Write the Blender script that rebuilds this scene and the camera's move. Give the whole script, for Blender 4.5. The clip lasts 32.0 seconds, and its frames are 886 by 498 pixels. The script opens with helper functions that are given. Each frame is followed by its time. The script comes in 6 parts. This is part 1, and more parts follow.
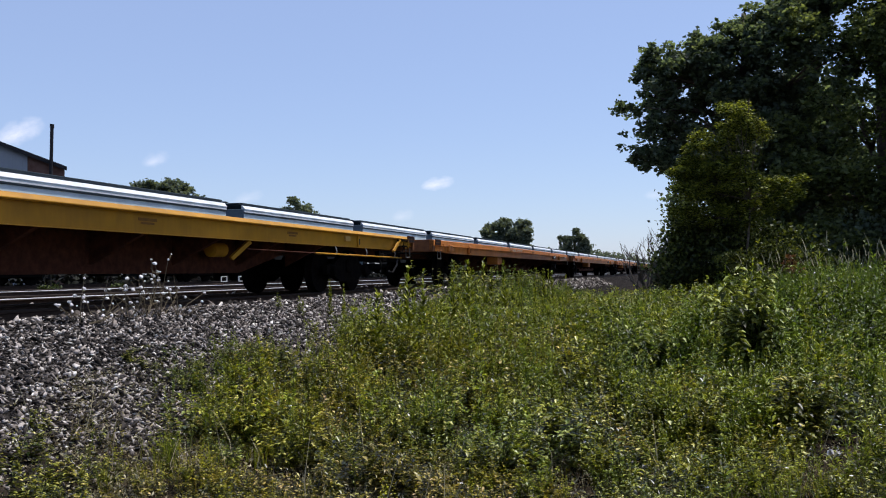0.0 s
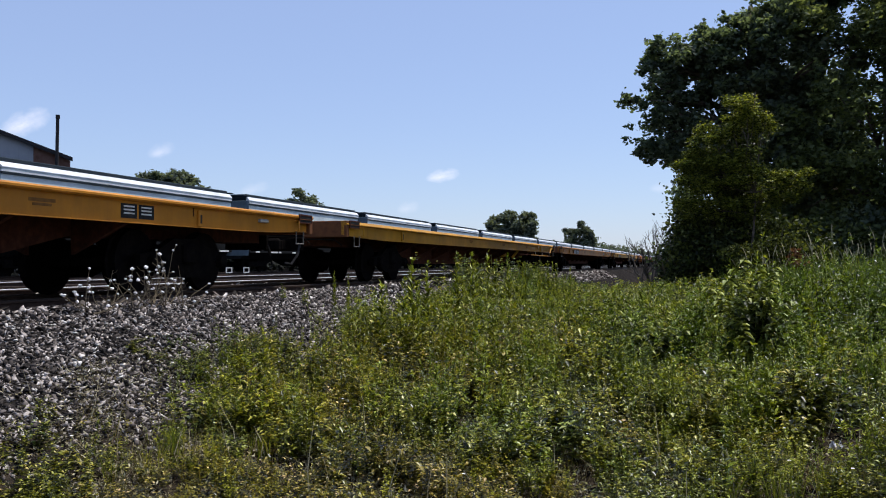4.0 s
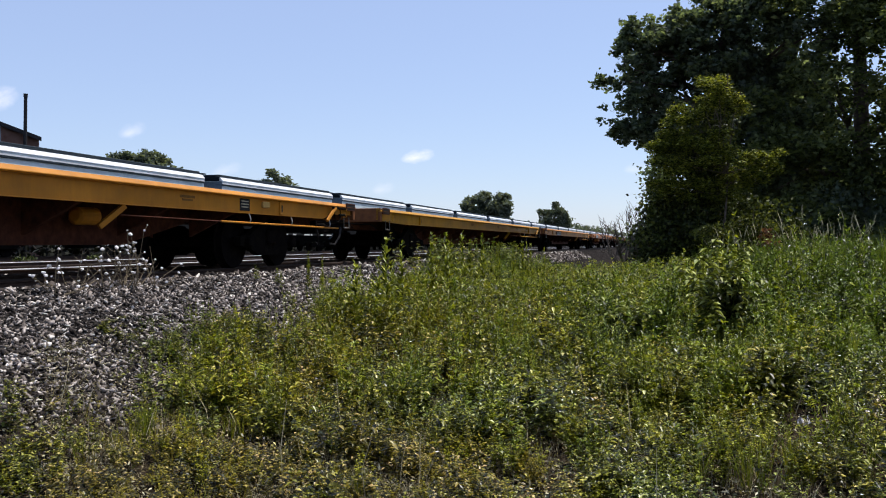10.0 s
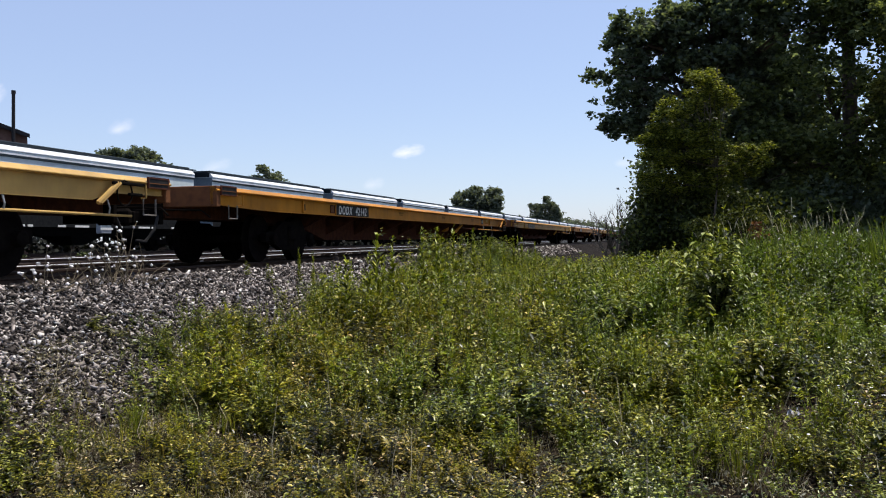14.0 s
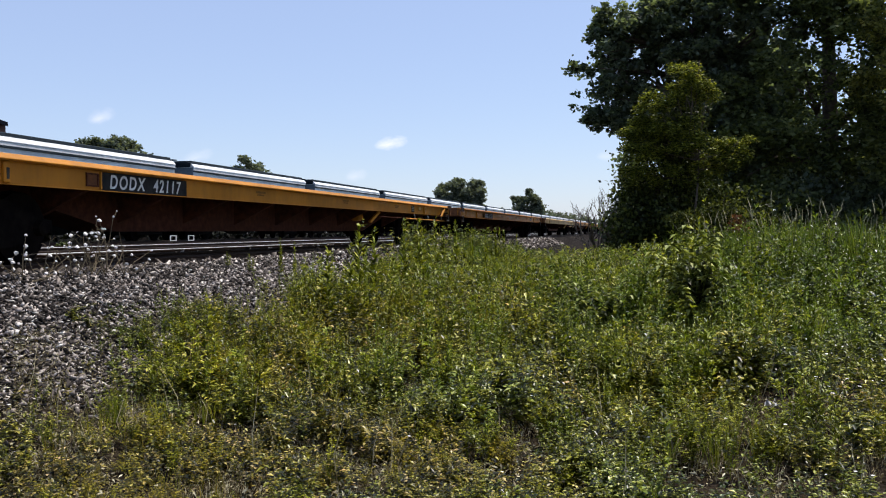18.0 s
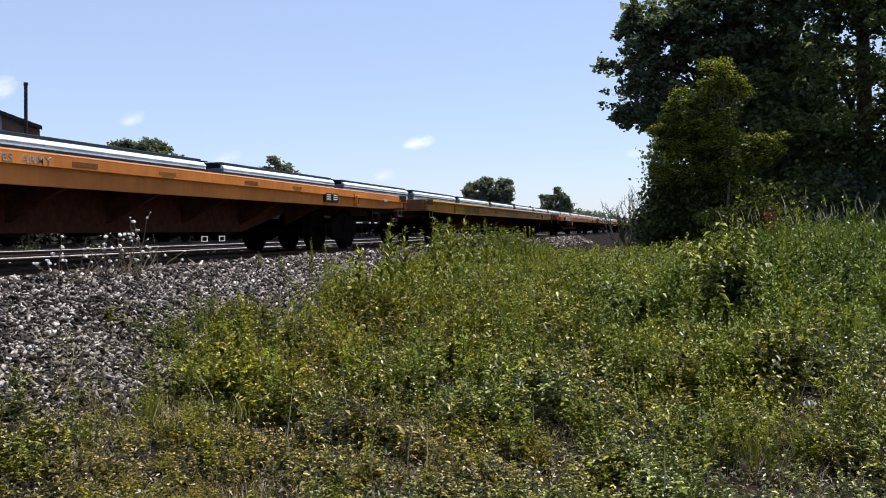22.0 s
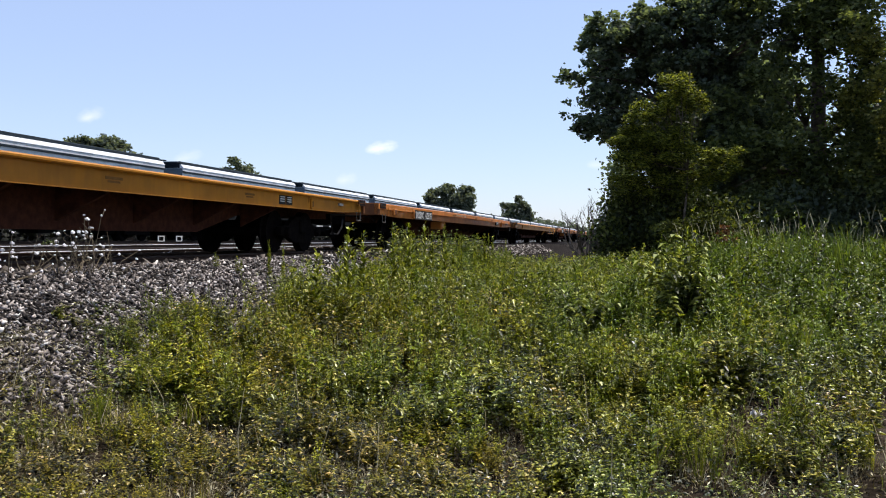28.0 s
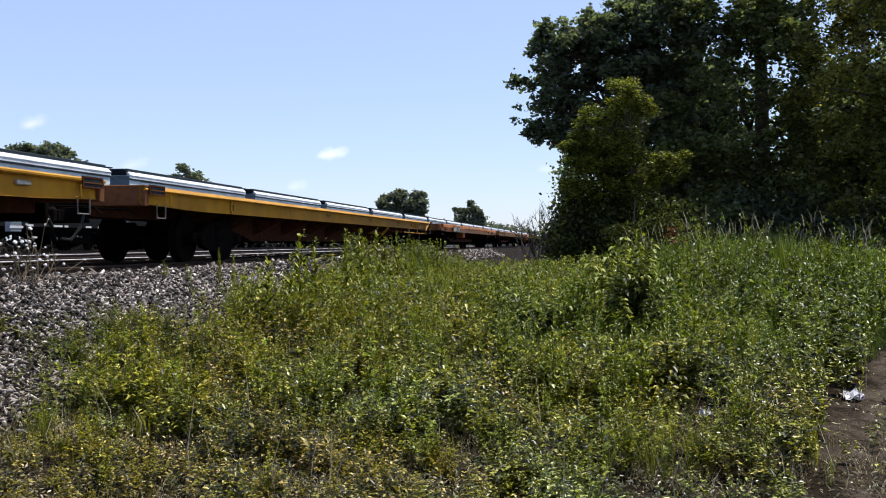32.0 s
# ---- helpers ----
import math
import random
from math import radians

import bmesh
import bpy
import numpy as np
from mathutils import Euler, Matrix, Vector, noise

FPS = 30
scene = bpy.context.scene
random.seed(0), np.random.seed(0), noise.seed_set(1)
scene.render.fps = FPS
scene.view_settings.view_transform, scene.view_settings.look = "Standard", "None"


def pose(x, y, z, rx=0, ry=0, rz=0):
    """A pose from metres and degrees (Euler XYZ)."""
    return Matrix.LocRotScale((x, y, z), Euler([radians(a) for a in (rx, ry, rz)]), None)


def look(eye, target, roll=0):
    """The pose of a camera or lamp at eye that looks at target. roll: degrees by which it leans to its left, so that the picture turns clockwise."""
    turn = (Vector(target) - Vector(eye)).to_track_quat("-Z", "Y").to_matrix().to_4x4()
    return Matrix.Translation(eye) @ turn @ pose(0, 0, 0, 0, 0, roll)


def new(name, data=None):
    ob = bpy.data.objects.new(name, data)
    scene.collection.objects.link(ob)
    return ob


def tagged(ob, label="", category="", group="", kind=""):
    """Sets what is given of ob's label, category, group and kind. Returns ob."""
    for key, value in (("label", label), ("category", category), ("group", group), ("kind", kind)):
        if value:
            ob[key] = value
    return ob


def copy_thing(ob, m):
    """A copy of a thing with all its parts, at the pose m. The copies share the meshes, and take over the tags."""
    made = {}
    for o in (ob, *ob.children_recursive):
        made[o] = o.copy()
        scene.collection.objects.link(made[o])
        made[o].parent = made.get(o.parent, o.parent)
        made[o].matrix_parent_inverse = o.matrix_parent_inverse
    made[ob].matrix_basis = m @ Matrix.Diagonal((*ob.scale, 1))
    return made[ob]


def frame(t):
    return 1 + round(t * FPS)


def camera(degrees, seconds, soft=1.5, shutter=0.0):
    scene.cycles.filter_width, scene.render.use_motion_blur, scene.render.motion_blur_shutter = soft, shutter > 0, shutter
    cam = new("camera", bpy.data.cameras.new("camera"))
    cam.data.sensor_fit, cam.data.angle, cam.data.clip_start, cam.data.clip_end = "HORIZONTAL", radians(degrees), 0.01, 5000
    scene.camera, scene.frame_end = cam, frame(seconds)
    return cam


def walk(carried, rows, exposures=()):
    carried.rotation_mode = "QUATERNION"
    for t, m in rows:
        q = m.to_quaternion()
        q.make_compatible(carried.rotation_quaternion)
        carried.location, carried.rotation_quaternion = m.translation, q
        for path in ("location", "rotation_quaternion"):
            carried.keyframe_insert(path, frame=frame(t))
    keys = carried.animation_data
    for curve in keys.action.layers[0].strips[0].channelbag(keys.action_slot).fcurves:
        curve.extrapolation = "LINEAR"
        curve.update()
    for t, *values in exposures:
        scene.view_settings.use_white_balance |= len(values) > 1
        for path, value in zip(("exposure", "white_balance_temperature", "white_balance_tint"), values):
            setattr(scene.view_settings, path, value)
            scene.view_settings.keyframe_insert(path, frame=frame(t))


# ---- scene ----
# ---- camera: held by hand beside the line; z = 0 is the rail top, +y runs along the track ----
cam = camera(54.0, 32.0, soft=1.05)
CAMERA_ROWS = [
    (0, pose(-0.028, -0.003, 0.408, 91.52, 0.46, 16.33)),
    (0.5, pose(-0.029, -0.002, 0.408, 91.76, 0.24, 16.75)),
    (1, pose(-0.026, 0.004, 0.412, 91.87, 0.23, 16.82)),
    (1.5, pose(-0.022, -0.003, 0.406, 91.78, 0.23, 16.95)),
    (2, pose(-0.021, -0.000, 0.406, 91.59, 0.38, 16.69)),
    (2.5, pose(-0.020, -0.006, 0.405, 91.40, 0.46, 16.78)),
    (4.5, pose(-0.013, -0.011, 0.402, 90.97, 0.15, 16.59)),
    (5, pose(-0.009, -0.008, 0.401, 90.96, 0.23, 16.41)),
    (5.5, pose(-0.005, -0.010, 0.401, 90.82, 0.18, 16.03)),
    (6, pose(-0.001, -0.008, 0.405, 90.80, 0.13, 15.57)),
    (6.5, pose(-0.001, -0.009, 0.401, 90.74, 0.03, 15.59)),
    (7, pose(-0.006, -0.003, 0.397, 90.54, -0.26, 15.48)),
    (7.5, pose(-0.007, -0.011, 0.397, 90.51, -0.25, 15.49)),
    (8, pose(-0.006, -0.012, 0.402, 90.44, 0.10, 15.48)),
    (8.5, pose(-0.005, -0.013, 0.399, 90.34, -0.20, 15.49)),
    (9, pose(-0.005, -0.003, 0.393, 89.85, -0.04, 15.28)),
    (9.5, pose(-0.004, -0.002, 0.393, 90.03, 0.04, 15.20)),
    (10, pose(-0.006, -0.001, 0.389, 89.75, 0.30, 15.00)),
    (10.5, pose(-0.004, -0.003, 0.389, 89.50, 0.52, 15.02)),
    (11, pose(0.003, -0.010, 0.399, 89.70, 0.70, 14.83)),
    (11.5, pose(0.003, -0.006, 0.394, 89.74, 0.56, 14.90)),
    (12, pose(0.001, -0.003, 0.394, 89.80, 0.51, 15.13)),
    (12.5, pose(0.004, -0.001, 0.394, 89.87, 0.84, 14.80)),
    (13, pose(0.000, 0.000, 0.390, 89.81, 0.70, 14.75)),
    (13.5, pose(0.000, 0.001, 0.390, 89.74, 0.84, 14.80)),
    (14, pose(0.002, 0.001, 0.388, 89.41, 0.66, 14.43)),
    (14.5, pose(-0.000, -0.002, 0.386, 89.36, 0.66, 14.52)),
    (16.5, pose(0.016, -0.020, 0.396, 89.36, 1.15, 14.26)),
    (17, pose(0.019, -0.011, 0.387, 89.01, 0.57, 13.78)),
    (17.5, pose(0.015, -0.007, 0.383, 88.92, 0.42, 13.61)),
    (18, pose(0.008, -0.003, 0.379, 88.87, 0.37, 13.27)),
    (18.5, pose(-0.000, -0.001, 0.380, 88.64, 0.26, 13.22)),
    (19, pose(0.001, -0.003, 0.380, 88.88, 0.23, 12.88)),
    (19.5, pose(0.007, 0.010, 0.382, 89.36, 0.15, 12.49)),
    (20, pose(0.003, 0.009, 0.379, 89.81, -1.25, 14.42)),
    (20.5, pose(-0.006, 0.026, 0.393, 88.08, 2.97, 15.75)),
    (21, pose(-0.037, 0.076, 0.387, 88.45, 0.80, 16.22)),
    (21.5, pose(-0.039, 0.008, 0.371, 88.49, 1.05, 15.92)),
    (22, pose(-0.033, 0.014, 0.375, 88.84, 0.73, 15.12)),
    (22.5, pose(-0.031, 0.011, 0.371, 88.56, 0.42, 15.03)),
    (23, pose(-0.035, 0.005, 0.377, 88.21, 0.06, 16.12)),
    (23.5, pose(-0.024, -0.005, 0.387, 89.06, -1.79, 14.14)),
    (24, pose(-0.016, -0.004, 0.381, 88.20, -0.65, 13.11)),
    (24.5, pose(-0.011, -0.010, 0.385, 88.10, -0.59, 12.82)),
    (26.5, pose(-0.004, -0.009, 0.373, 88.35, -0.68, 12.91)),
    (27, pose(0.002, -0.012, 0.378, 89.34, -0.43, 12.80)),
    (27.5, pose(0.002, -0.002, 0.374, 89.16, -0.63, 12.76)),
    (28, pose(0.002, -0.003, 0.372, 89.23, -0.64, 12.54)),
    (28.5, pose(-0.001, -0.002, 0.372, 89.39, -1.36, 12.51)),
    (29, pose(0.004, -0.003, 0.382, 89.96, -1.64, 12.65)),
    (29.5, pose(0.007, -0.006, 0.382, 91.52, -1.07, 11.70)),
    (30, pose(0.017, -0.003, 0.398, 91.84, -2.37, 10.49)),
    (30.5, pose(0.032, -0.068, 0.383, 90.60, 0.17, 10.02)),
    (31, pose(0.011, -0.013, 0.373, 89.45, -0.14, 10.20)),
    (31.5, pose(0.014, -0.016, 0.377, 89.41, -0.13, 9.98)),
    (32, pose(0.014, -0.005, 0.374, 89.59, 0.01, 9.44)),
]
walk(cam, CAMERA_ROWS, exposures=[(0.0, -0.04, 6150, 11.5), (3.0, -0.04, 6150, 11.5), (5.5, -0.02, 6110, 11.5), (8.0, 0.04, 6290, 11.5), (11.0, 0.13, 6420, 10.8), (12.5, 0.11, 6440, 10.8), (14.0, 0.12, 6490, 10.8), (20.0, 0.14, 6490, 10.8), (22.0, 0.22, 6490, 10.8), (24.0, 0.2, 6490, 10.8), (27.0, 0.28, 6490, 10.8), (29.0, 0.28, 6440, 10.8), (30.0, 0.10, 6240, 10.8), (31.0, 0.2, 6340, 10.8), (32.0, 0.28, 6400, 10.8)])

# ---- daylight: high sun ahead and slightly to the right of the track ----
SUN_WAY = Vector((0.28, 0.34, 1.1)).normalized()
world = bpy.data.worlds.new("sky")
scene.world = world
world.use_nodes = True
wn, wl = world.node_tree.nodes, world.node_tree.links
sky = wn.new("ShaderNodeTexSky")
sky.sky_type = "NISHITA"
sky.sun_disc = False
sky.sun_elevation = math.asin(SUN_WAY.z)
sky.sun_rotation = math.atan2(SUN_WAY.x, SUN_WAY.y)
sky.air_density = 1.0
sky.dust_density = 0.4
sky.ozone_density = 3.0
# summer haze: part of the sky's light is scattered evenly, with a lavender cast
haze = wn.new("ShaderNodeMix")
haze.data_type = "RGBA"
haze.inputs[0].default_value = 0.45
haze.inputs[7].default_value = (4.0, 4.72, 7.1, 1)
wl.new(sky.outputs["Color"], haze.inputs[6])
wl.new(haze.outputs[2], wn["Background"].inputs["Color"])
wn["Background"].inputs["Strength"].default_value = 0.13
sun_data = bpy.data.lights.new("sun", "SUN")
sun_data.energy = 5.0
sun_data.angle = radians(0.55)
sun_data.color = (1.0, 0.95, 0.86)
sun = new("sun", sun_data)
sun.matrix_world = look(SUN_WAY * 100, (0, 0, 0))

# ---- materials ----
def material(name, rough=0.8, metal=0.0, spec=0.4):
    m = bpy.data.materials.new(name)
    m.use_nodes = True
    b = m.node_tree.nodes["Principled BSDF"]
    b.inputs["Roughness"].default_value = rough
    b.inputs["Metallic"].default_value = metal
    b.inputs["Specular IOR Level"].default_value = spec
    return m, m.node_tree.nodes, m.node_tree.links, b


def ramp(nodes, stops):
    r = nodes.new("ShaderNodeValToRGB")
    e = r.color_ramp.elements
    while len(e) < len(stops):
        e.new(0.5)
    for k, (p, c) in zip(e, stops):
        k.position, k.color = p, (*c, 1)
    return r


def noise_tex(nodes, links, scale, detail=6, rough=0.6, stretch=None, space="Object"):
    co = nodes.new("ShaderNodeTexCoord")
    n = nodes.new("ShaderNodeTexNoise")
    n.inputs["Scale"].default_value, n.inputs["Detail"].default_value, n.inputs["Roughness"].default_value = scale, detail, rough
    src = co.outputs[space]
    if stretch:
        mp = nodes.new("ShaderNodeMapping")
        mp.inputs["Scale"].default_value = stretch
        links.new(src, mp.inputs["Vector"])
        src = mp.outputs["Vector"]
    links.new(src, n.inputs["Vector"])
    return n


def mixed(nodes, links, fac, a, b, mode="MIX"):
    m = nodes.new("ShaderNodeMix")
    m.data_type, m.blend_type = "RGBA", mode
    for socket, v in ((m.inputs[0], fac), (m.inputs[6], a), (m.inputs[7], b)):
        if hasattr(v, "is_output"):
            links.new(v, socket)
        else:
            socket.default_value = v if isinstance(v, float) else (*v, 1)
    return m.outputs[2]


def bump(nodes, links, b, height, strength=0.3, distance=0.01):
    k = nodes.new("ShaderNodeBump")
    k.inputs["Strength"].default_value, k.inputs["Distance"].default_value = strength, distance
    links.new(height, k.inputs["Height"])
    links.new(k.outputs["Normal"], b.inputs["Normal"])


def painted(name, base, worn, rough=0.55, amount=0.5, scale=3.0):
    """Weathered paint: broad fading and vertical streaks, with fine grime."""
    m, n, l, b = material(name, rough, 0.0, 0.25)
    big = noise_tex(n, l, scale * 0.35, 5, 0.6)
    streak = noise_tex(n, l, scale, 6, 0.65, (1.6, 1.6, 0.25))
    fine = noise_tex(n, l, scale * 14, 3, 0.6)
    r1 = ramp(n, [(0.42, (0, 0, 0)), (0.72, (1, 1, 1))])
    l.new(streak.outputs["Fac"], r1.inputs["Fac"])
    r2 = ramp(n, [(0.35, (0.72, 0.72, 0.72)), (0.7, (1.12, 1.12, 1.12))])
    l.new(big.outputs["Fac"], r2.inputs["Fac"])
    mul = n.new("ShaderNodeMath")
    mul.operation = "MULTIPLY"
    mul.inputs[1].default_value = amount
    l.new(r1.outputs["Color"], mul.inputs[0])
    c = mixed(n, l, mul.outputs[0], base, worn)
    c = mixed(n, l, 1.0, c, r2.outputs["Color"], "MULTIPLY")
    l.new(c, b.inputs["Base Color"])
    bump(n, l, b, fine.outputs["Fac"], 0.15, 0.004)
    return m


def leaf_material(name, dark, mid, light, dry=None, rough=0.55, through_light=0.35, patch=0.5, plants=False, gloss=0.18):
    """Leaves: each one its own tone, patches of tone over metres, light coming through."""
    m, n, l, b = material(name, rough, 0, gloss)
    geo = n.new("ShaderNodeNewGeometry")
    stops = [(0.0, [0.35 * v for v in dark]), (0.38, dark), (0.66, mid), (0.93 if dry else 1.0, light)]
    if dry:
        stops.append((1.0, dry))
    r = ramp(n, stops)
    l.new(geo.outputs["Random Per Island"], r.inputs["Fac"])
    big = noise_tex(n, l, patch, 3, 0.5)
    r2 = ramp(n, [(0.3, (0.62, 0.66, 0.6)), (0.72, (1.3, 1.25, 1.1))])
    l.new(big.outputs["Fac"], r2.inputs["Fac"])
    c = mixed(n, l, 1.0, r.outputs["Color"], r2.outputs["Color"], "MULTIPLY")
    if plants:
        at = n.new("ShaderNodeAttribute")
        at.attribute_name = "tone"
        r3 = ramp(n, [(0.0, (0.54, 0.68, 0.56)), (0.3, (0.80, 0.96, 0.66)), (0.5, (1.02, 1.06, 0.72)), (0.75, (1.28, 1.19, 0.58)), (1.0, (1.22, 0.92, 0.72))])
        l.new(at.outputs["Fac"], r3.inputs["Fac"])
        c = mixed(n, l, 1.0, c, r3.outputs["Color"], "MULTIPLY")
    l.new(c, b.inputs["Base Color"])
    t = n.new("ShaderNodeBsdfTranslucent")
    warm = mixed(n, l, 1.0, c, (1.25, 1.2, 0.5), "MULTIPLY")
    l.new(warm, t.inputs["Color"])
    mx = n.new("ShaderNodeMixShader")
    mx.inputs[0].default_value = through_light
    l.new(b.outputs[0], mx.inputs[1])
    l.new(t.outputs[0], mx.inputs[2])
    l.new(mx.outputs[0], n["Material Output"].inputs["Surface"])
    return m


def plain(name, base, worn, rough=0.7, metal=0.0, scale=8.0, strength=0.25, gloss=0.12):
    m, n, l, b = material(name, rough, metal, gloss)
    a = noise_tex(n, l, scale, 6, 0.65)
    f = noise_tex(n, l, scale * 9, 3, 0.6)
    r = ramp(n, [(0.38, (0, 0, 0)), (0.68, (1, 1, 1))])
    l.new(a.outputs["Fac"], r.inputs["Fac"])
    c = mixed(n, l, r.outputs["Color"], base, worn)
    l.new(c, b.inputs["Base Color"])
    bump(n, l, b, f.outputs["Fac"], strength, 0.01)
    return m


def stone_material():
    m, n, l, b = material("ballast_stone", 0.9, 0, 0.15)
    geo = n.new("ShaderNodeNewGeometry")
    r = ramp(n, [(0.0, (0.012, 0.010, 0.009)), (0.40, (0.062, 0.052, 0.047)), (0.70, (0.245, 0.21, 0.19)), (0.93, (0.52, 0.47, 0.44)), (1.0, (0.78, 0.74, 0.70))])
    l.new(geo.outputs["Random Per Island"], r.inputs["Fac"])
    f = noise_tex(n, l, 40, 5, 0.7)
    r2 = ramp(n, [(0.3, (0.7, 0.68, 0.67)), (0.7, (1.15, 1.14, 1.12))])
    l.new(f.outputs["Fac"], r2.inputs["Fac"])
    l.new(mixed(n, l, 1.0, r.outputs["Color"], r2.outputs["Color"], "MULTIPLY"), b.inputs["Base Color"])
    bump(n, l, b, f.outputs["Fac"], 0.35, 0.01)
    return m


def ground_material():
    """Grey gravel by the tracks, darker from the near track bed onward, brown soil with green growth beside them."""
    m, n, l, b = material("ground_soil", 1.0, 0, 0.0)
    co = n.new("ShaderNodeTexCoord")
    sx = n.new("ShaderNodeSeparateXYZ")
    l.new(co.outputs["Object"], sx.inputs[0])
    fine = noise_tex(n, l, 22, 6, 0.7)
    mid = noise_tex(n, l, 2.2, 6, 0.65)
    gravel = ramp(n, [(0.35, (0.006, 0.005, 0.005)), (0.5, (0.018, 0.016, 0.015)), (0.68, (0.06, 0.053, 0.049))])
    l.new(fine.outputs["Fac"], gravel.inputs["Fac"])
    soil = ramp(n, [(0.32, (0.010, 0.007, 0.004)), (0.5, (0.025, 0.018, 0.011)), (0.7, (0.075, 0.056, 0.038))])
    l.new(mid.outputs["Fac"], soil.inputs["Fac"])
    soil2 = mixed(n, l, 0.35, soil.outputs["Color"], gravel.outputs["Color"])
    edge = n.new("ShaderNodeMath")
    edge.operation = "MULTIPLY_ADD"
    edge.inputs[1].default_value, edge.inputs[2].default_value = 2.2, -1.1
    l.new(mid.outputs["Fac"], edge.inputs[0])
    add = n.new("ShaderNodeMath")
    l.new(sx.outputs["X"], add.inputs[0])
    l.new(edge.outputs[0], add.inputs[1])
    # gravel colour is scaled down to 0.28 between x -6.6 and -7.3
    bed_tone = n.new("ShaderNodeMapRange")
    bed_tone.inputs["From Min"].default_value, bed_tone.inputs["From Max"].default_value = -7.3, -6.6
    bed_tone.inputs["To Min"].default_value, bed_tone.inputs["To Max"].default_value = 0.28, 1.0
    l.new(sx.outputs["X"], bed_tone.inputs["Value"])
    toned_gravel = mixed(n, l, 1.0, gravel.outputs["Color"], bed_tone.outputs[0], "MULTIPLY")
    step = n.new("ShaderNodeMapRange")
    step.inputs["From Min"].default_value, step.inputs["From Max"].default_value = -4.9, -4.2
    l.new(add.outputs[0], step.inputs["Value"])
    # trodden grey-brown path on the verge's far side
    run = n.new("ShaderNodeMath")
    run.operation = "MULTIPLY_ADD"
    run.inputs[1].default_value = -0.33
    l.new(sx.outputs["Y"], run.inputs[0])
    l.new(add.outputs[0], run.inputs[2])
    trod = n.new("ShaderNodeMapRange")
    trod.inputs["From Min"].default_value, trod.inputs["From Max"].default_value = -0.5, 0.0
    l.new(run.outputs[0], trod.inputs["Value"])
    dust = ramp(n, [(0.3, (0.04, 0.031, 0.024)), (0.6, (0.085, 0.068, 0.053)), (0.8, (0.16, 0.13, 0.105))])
    l.new(fine.outputs["Fac"], dust.inputs["Fac"])
    soil3 = mixed(n, l, trod.outputs[0], soil2, dust.outputs["Color"])
    l.new(mixed(n, l, step.outputs[0], toned_gravel, soil3), b.inputs["Base Color"])
    bump(n, l, b, fine.outputs["Fac"], 0.6, 0.03)
    return m


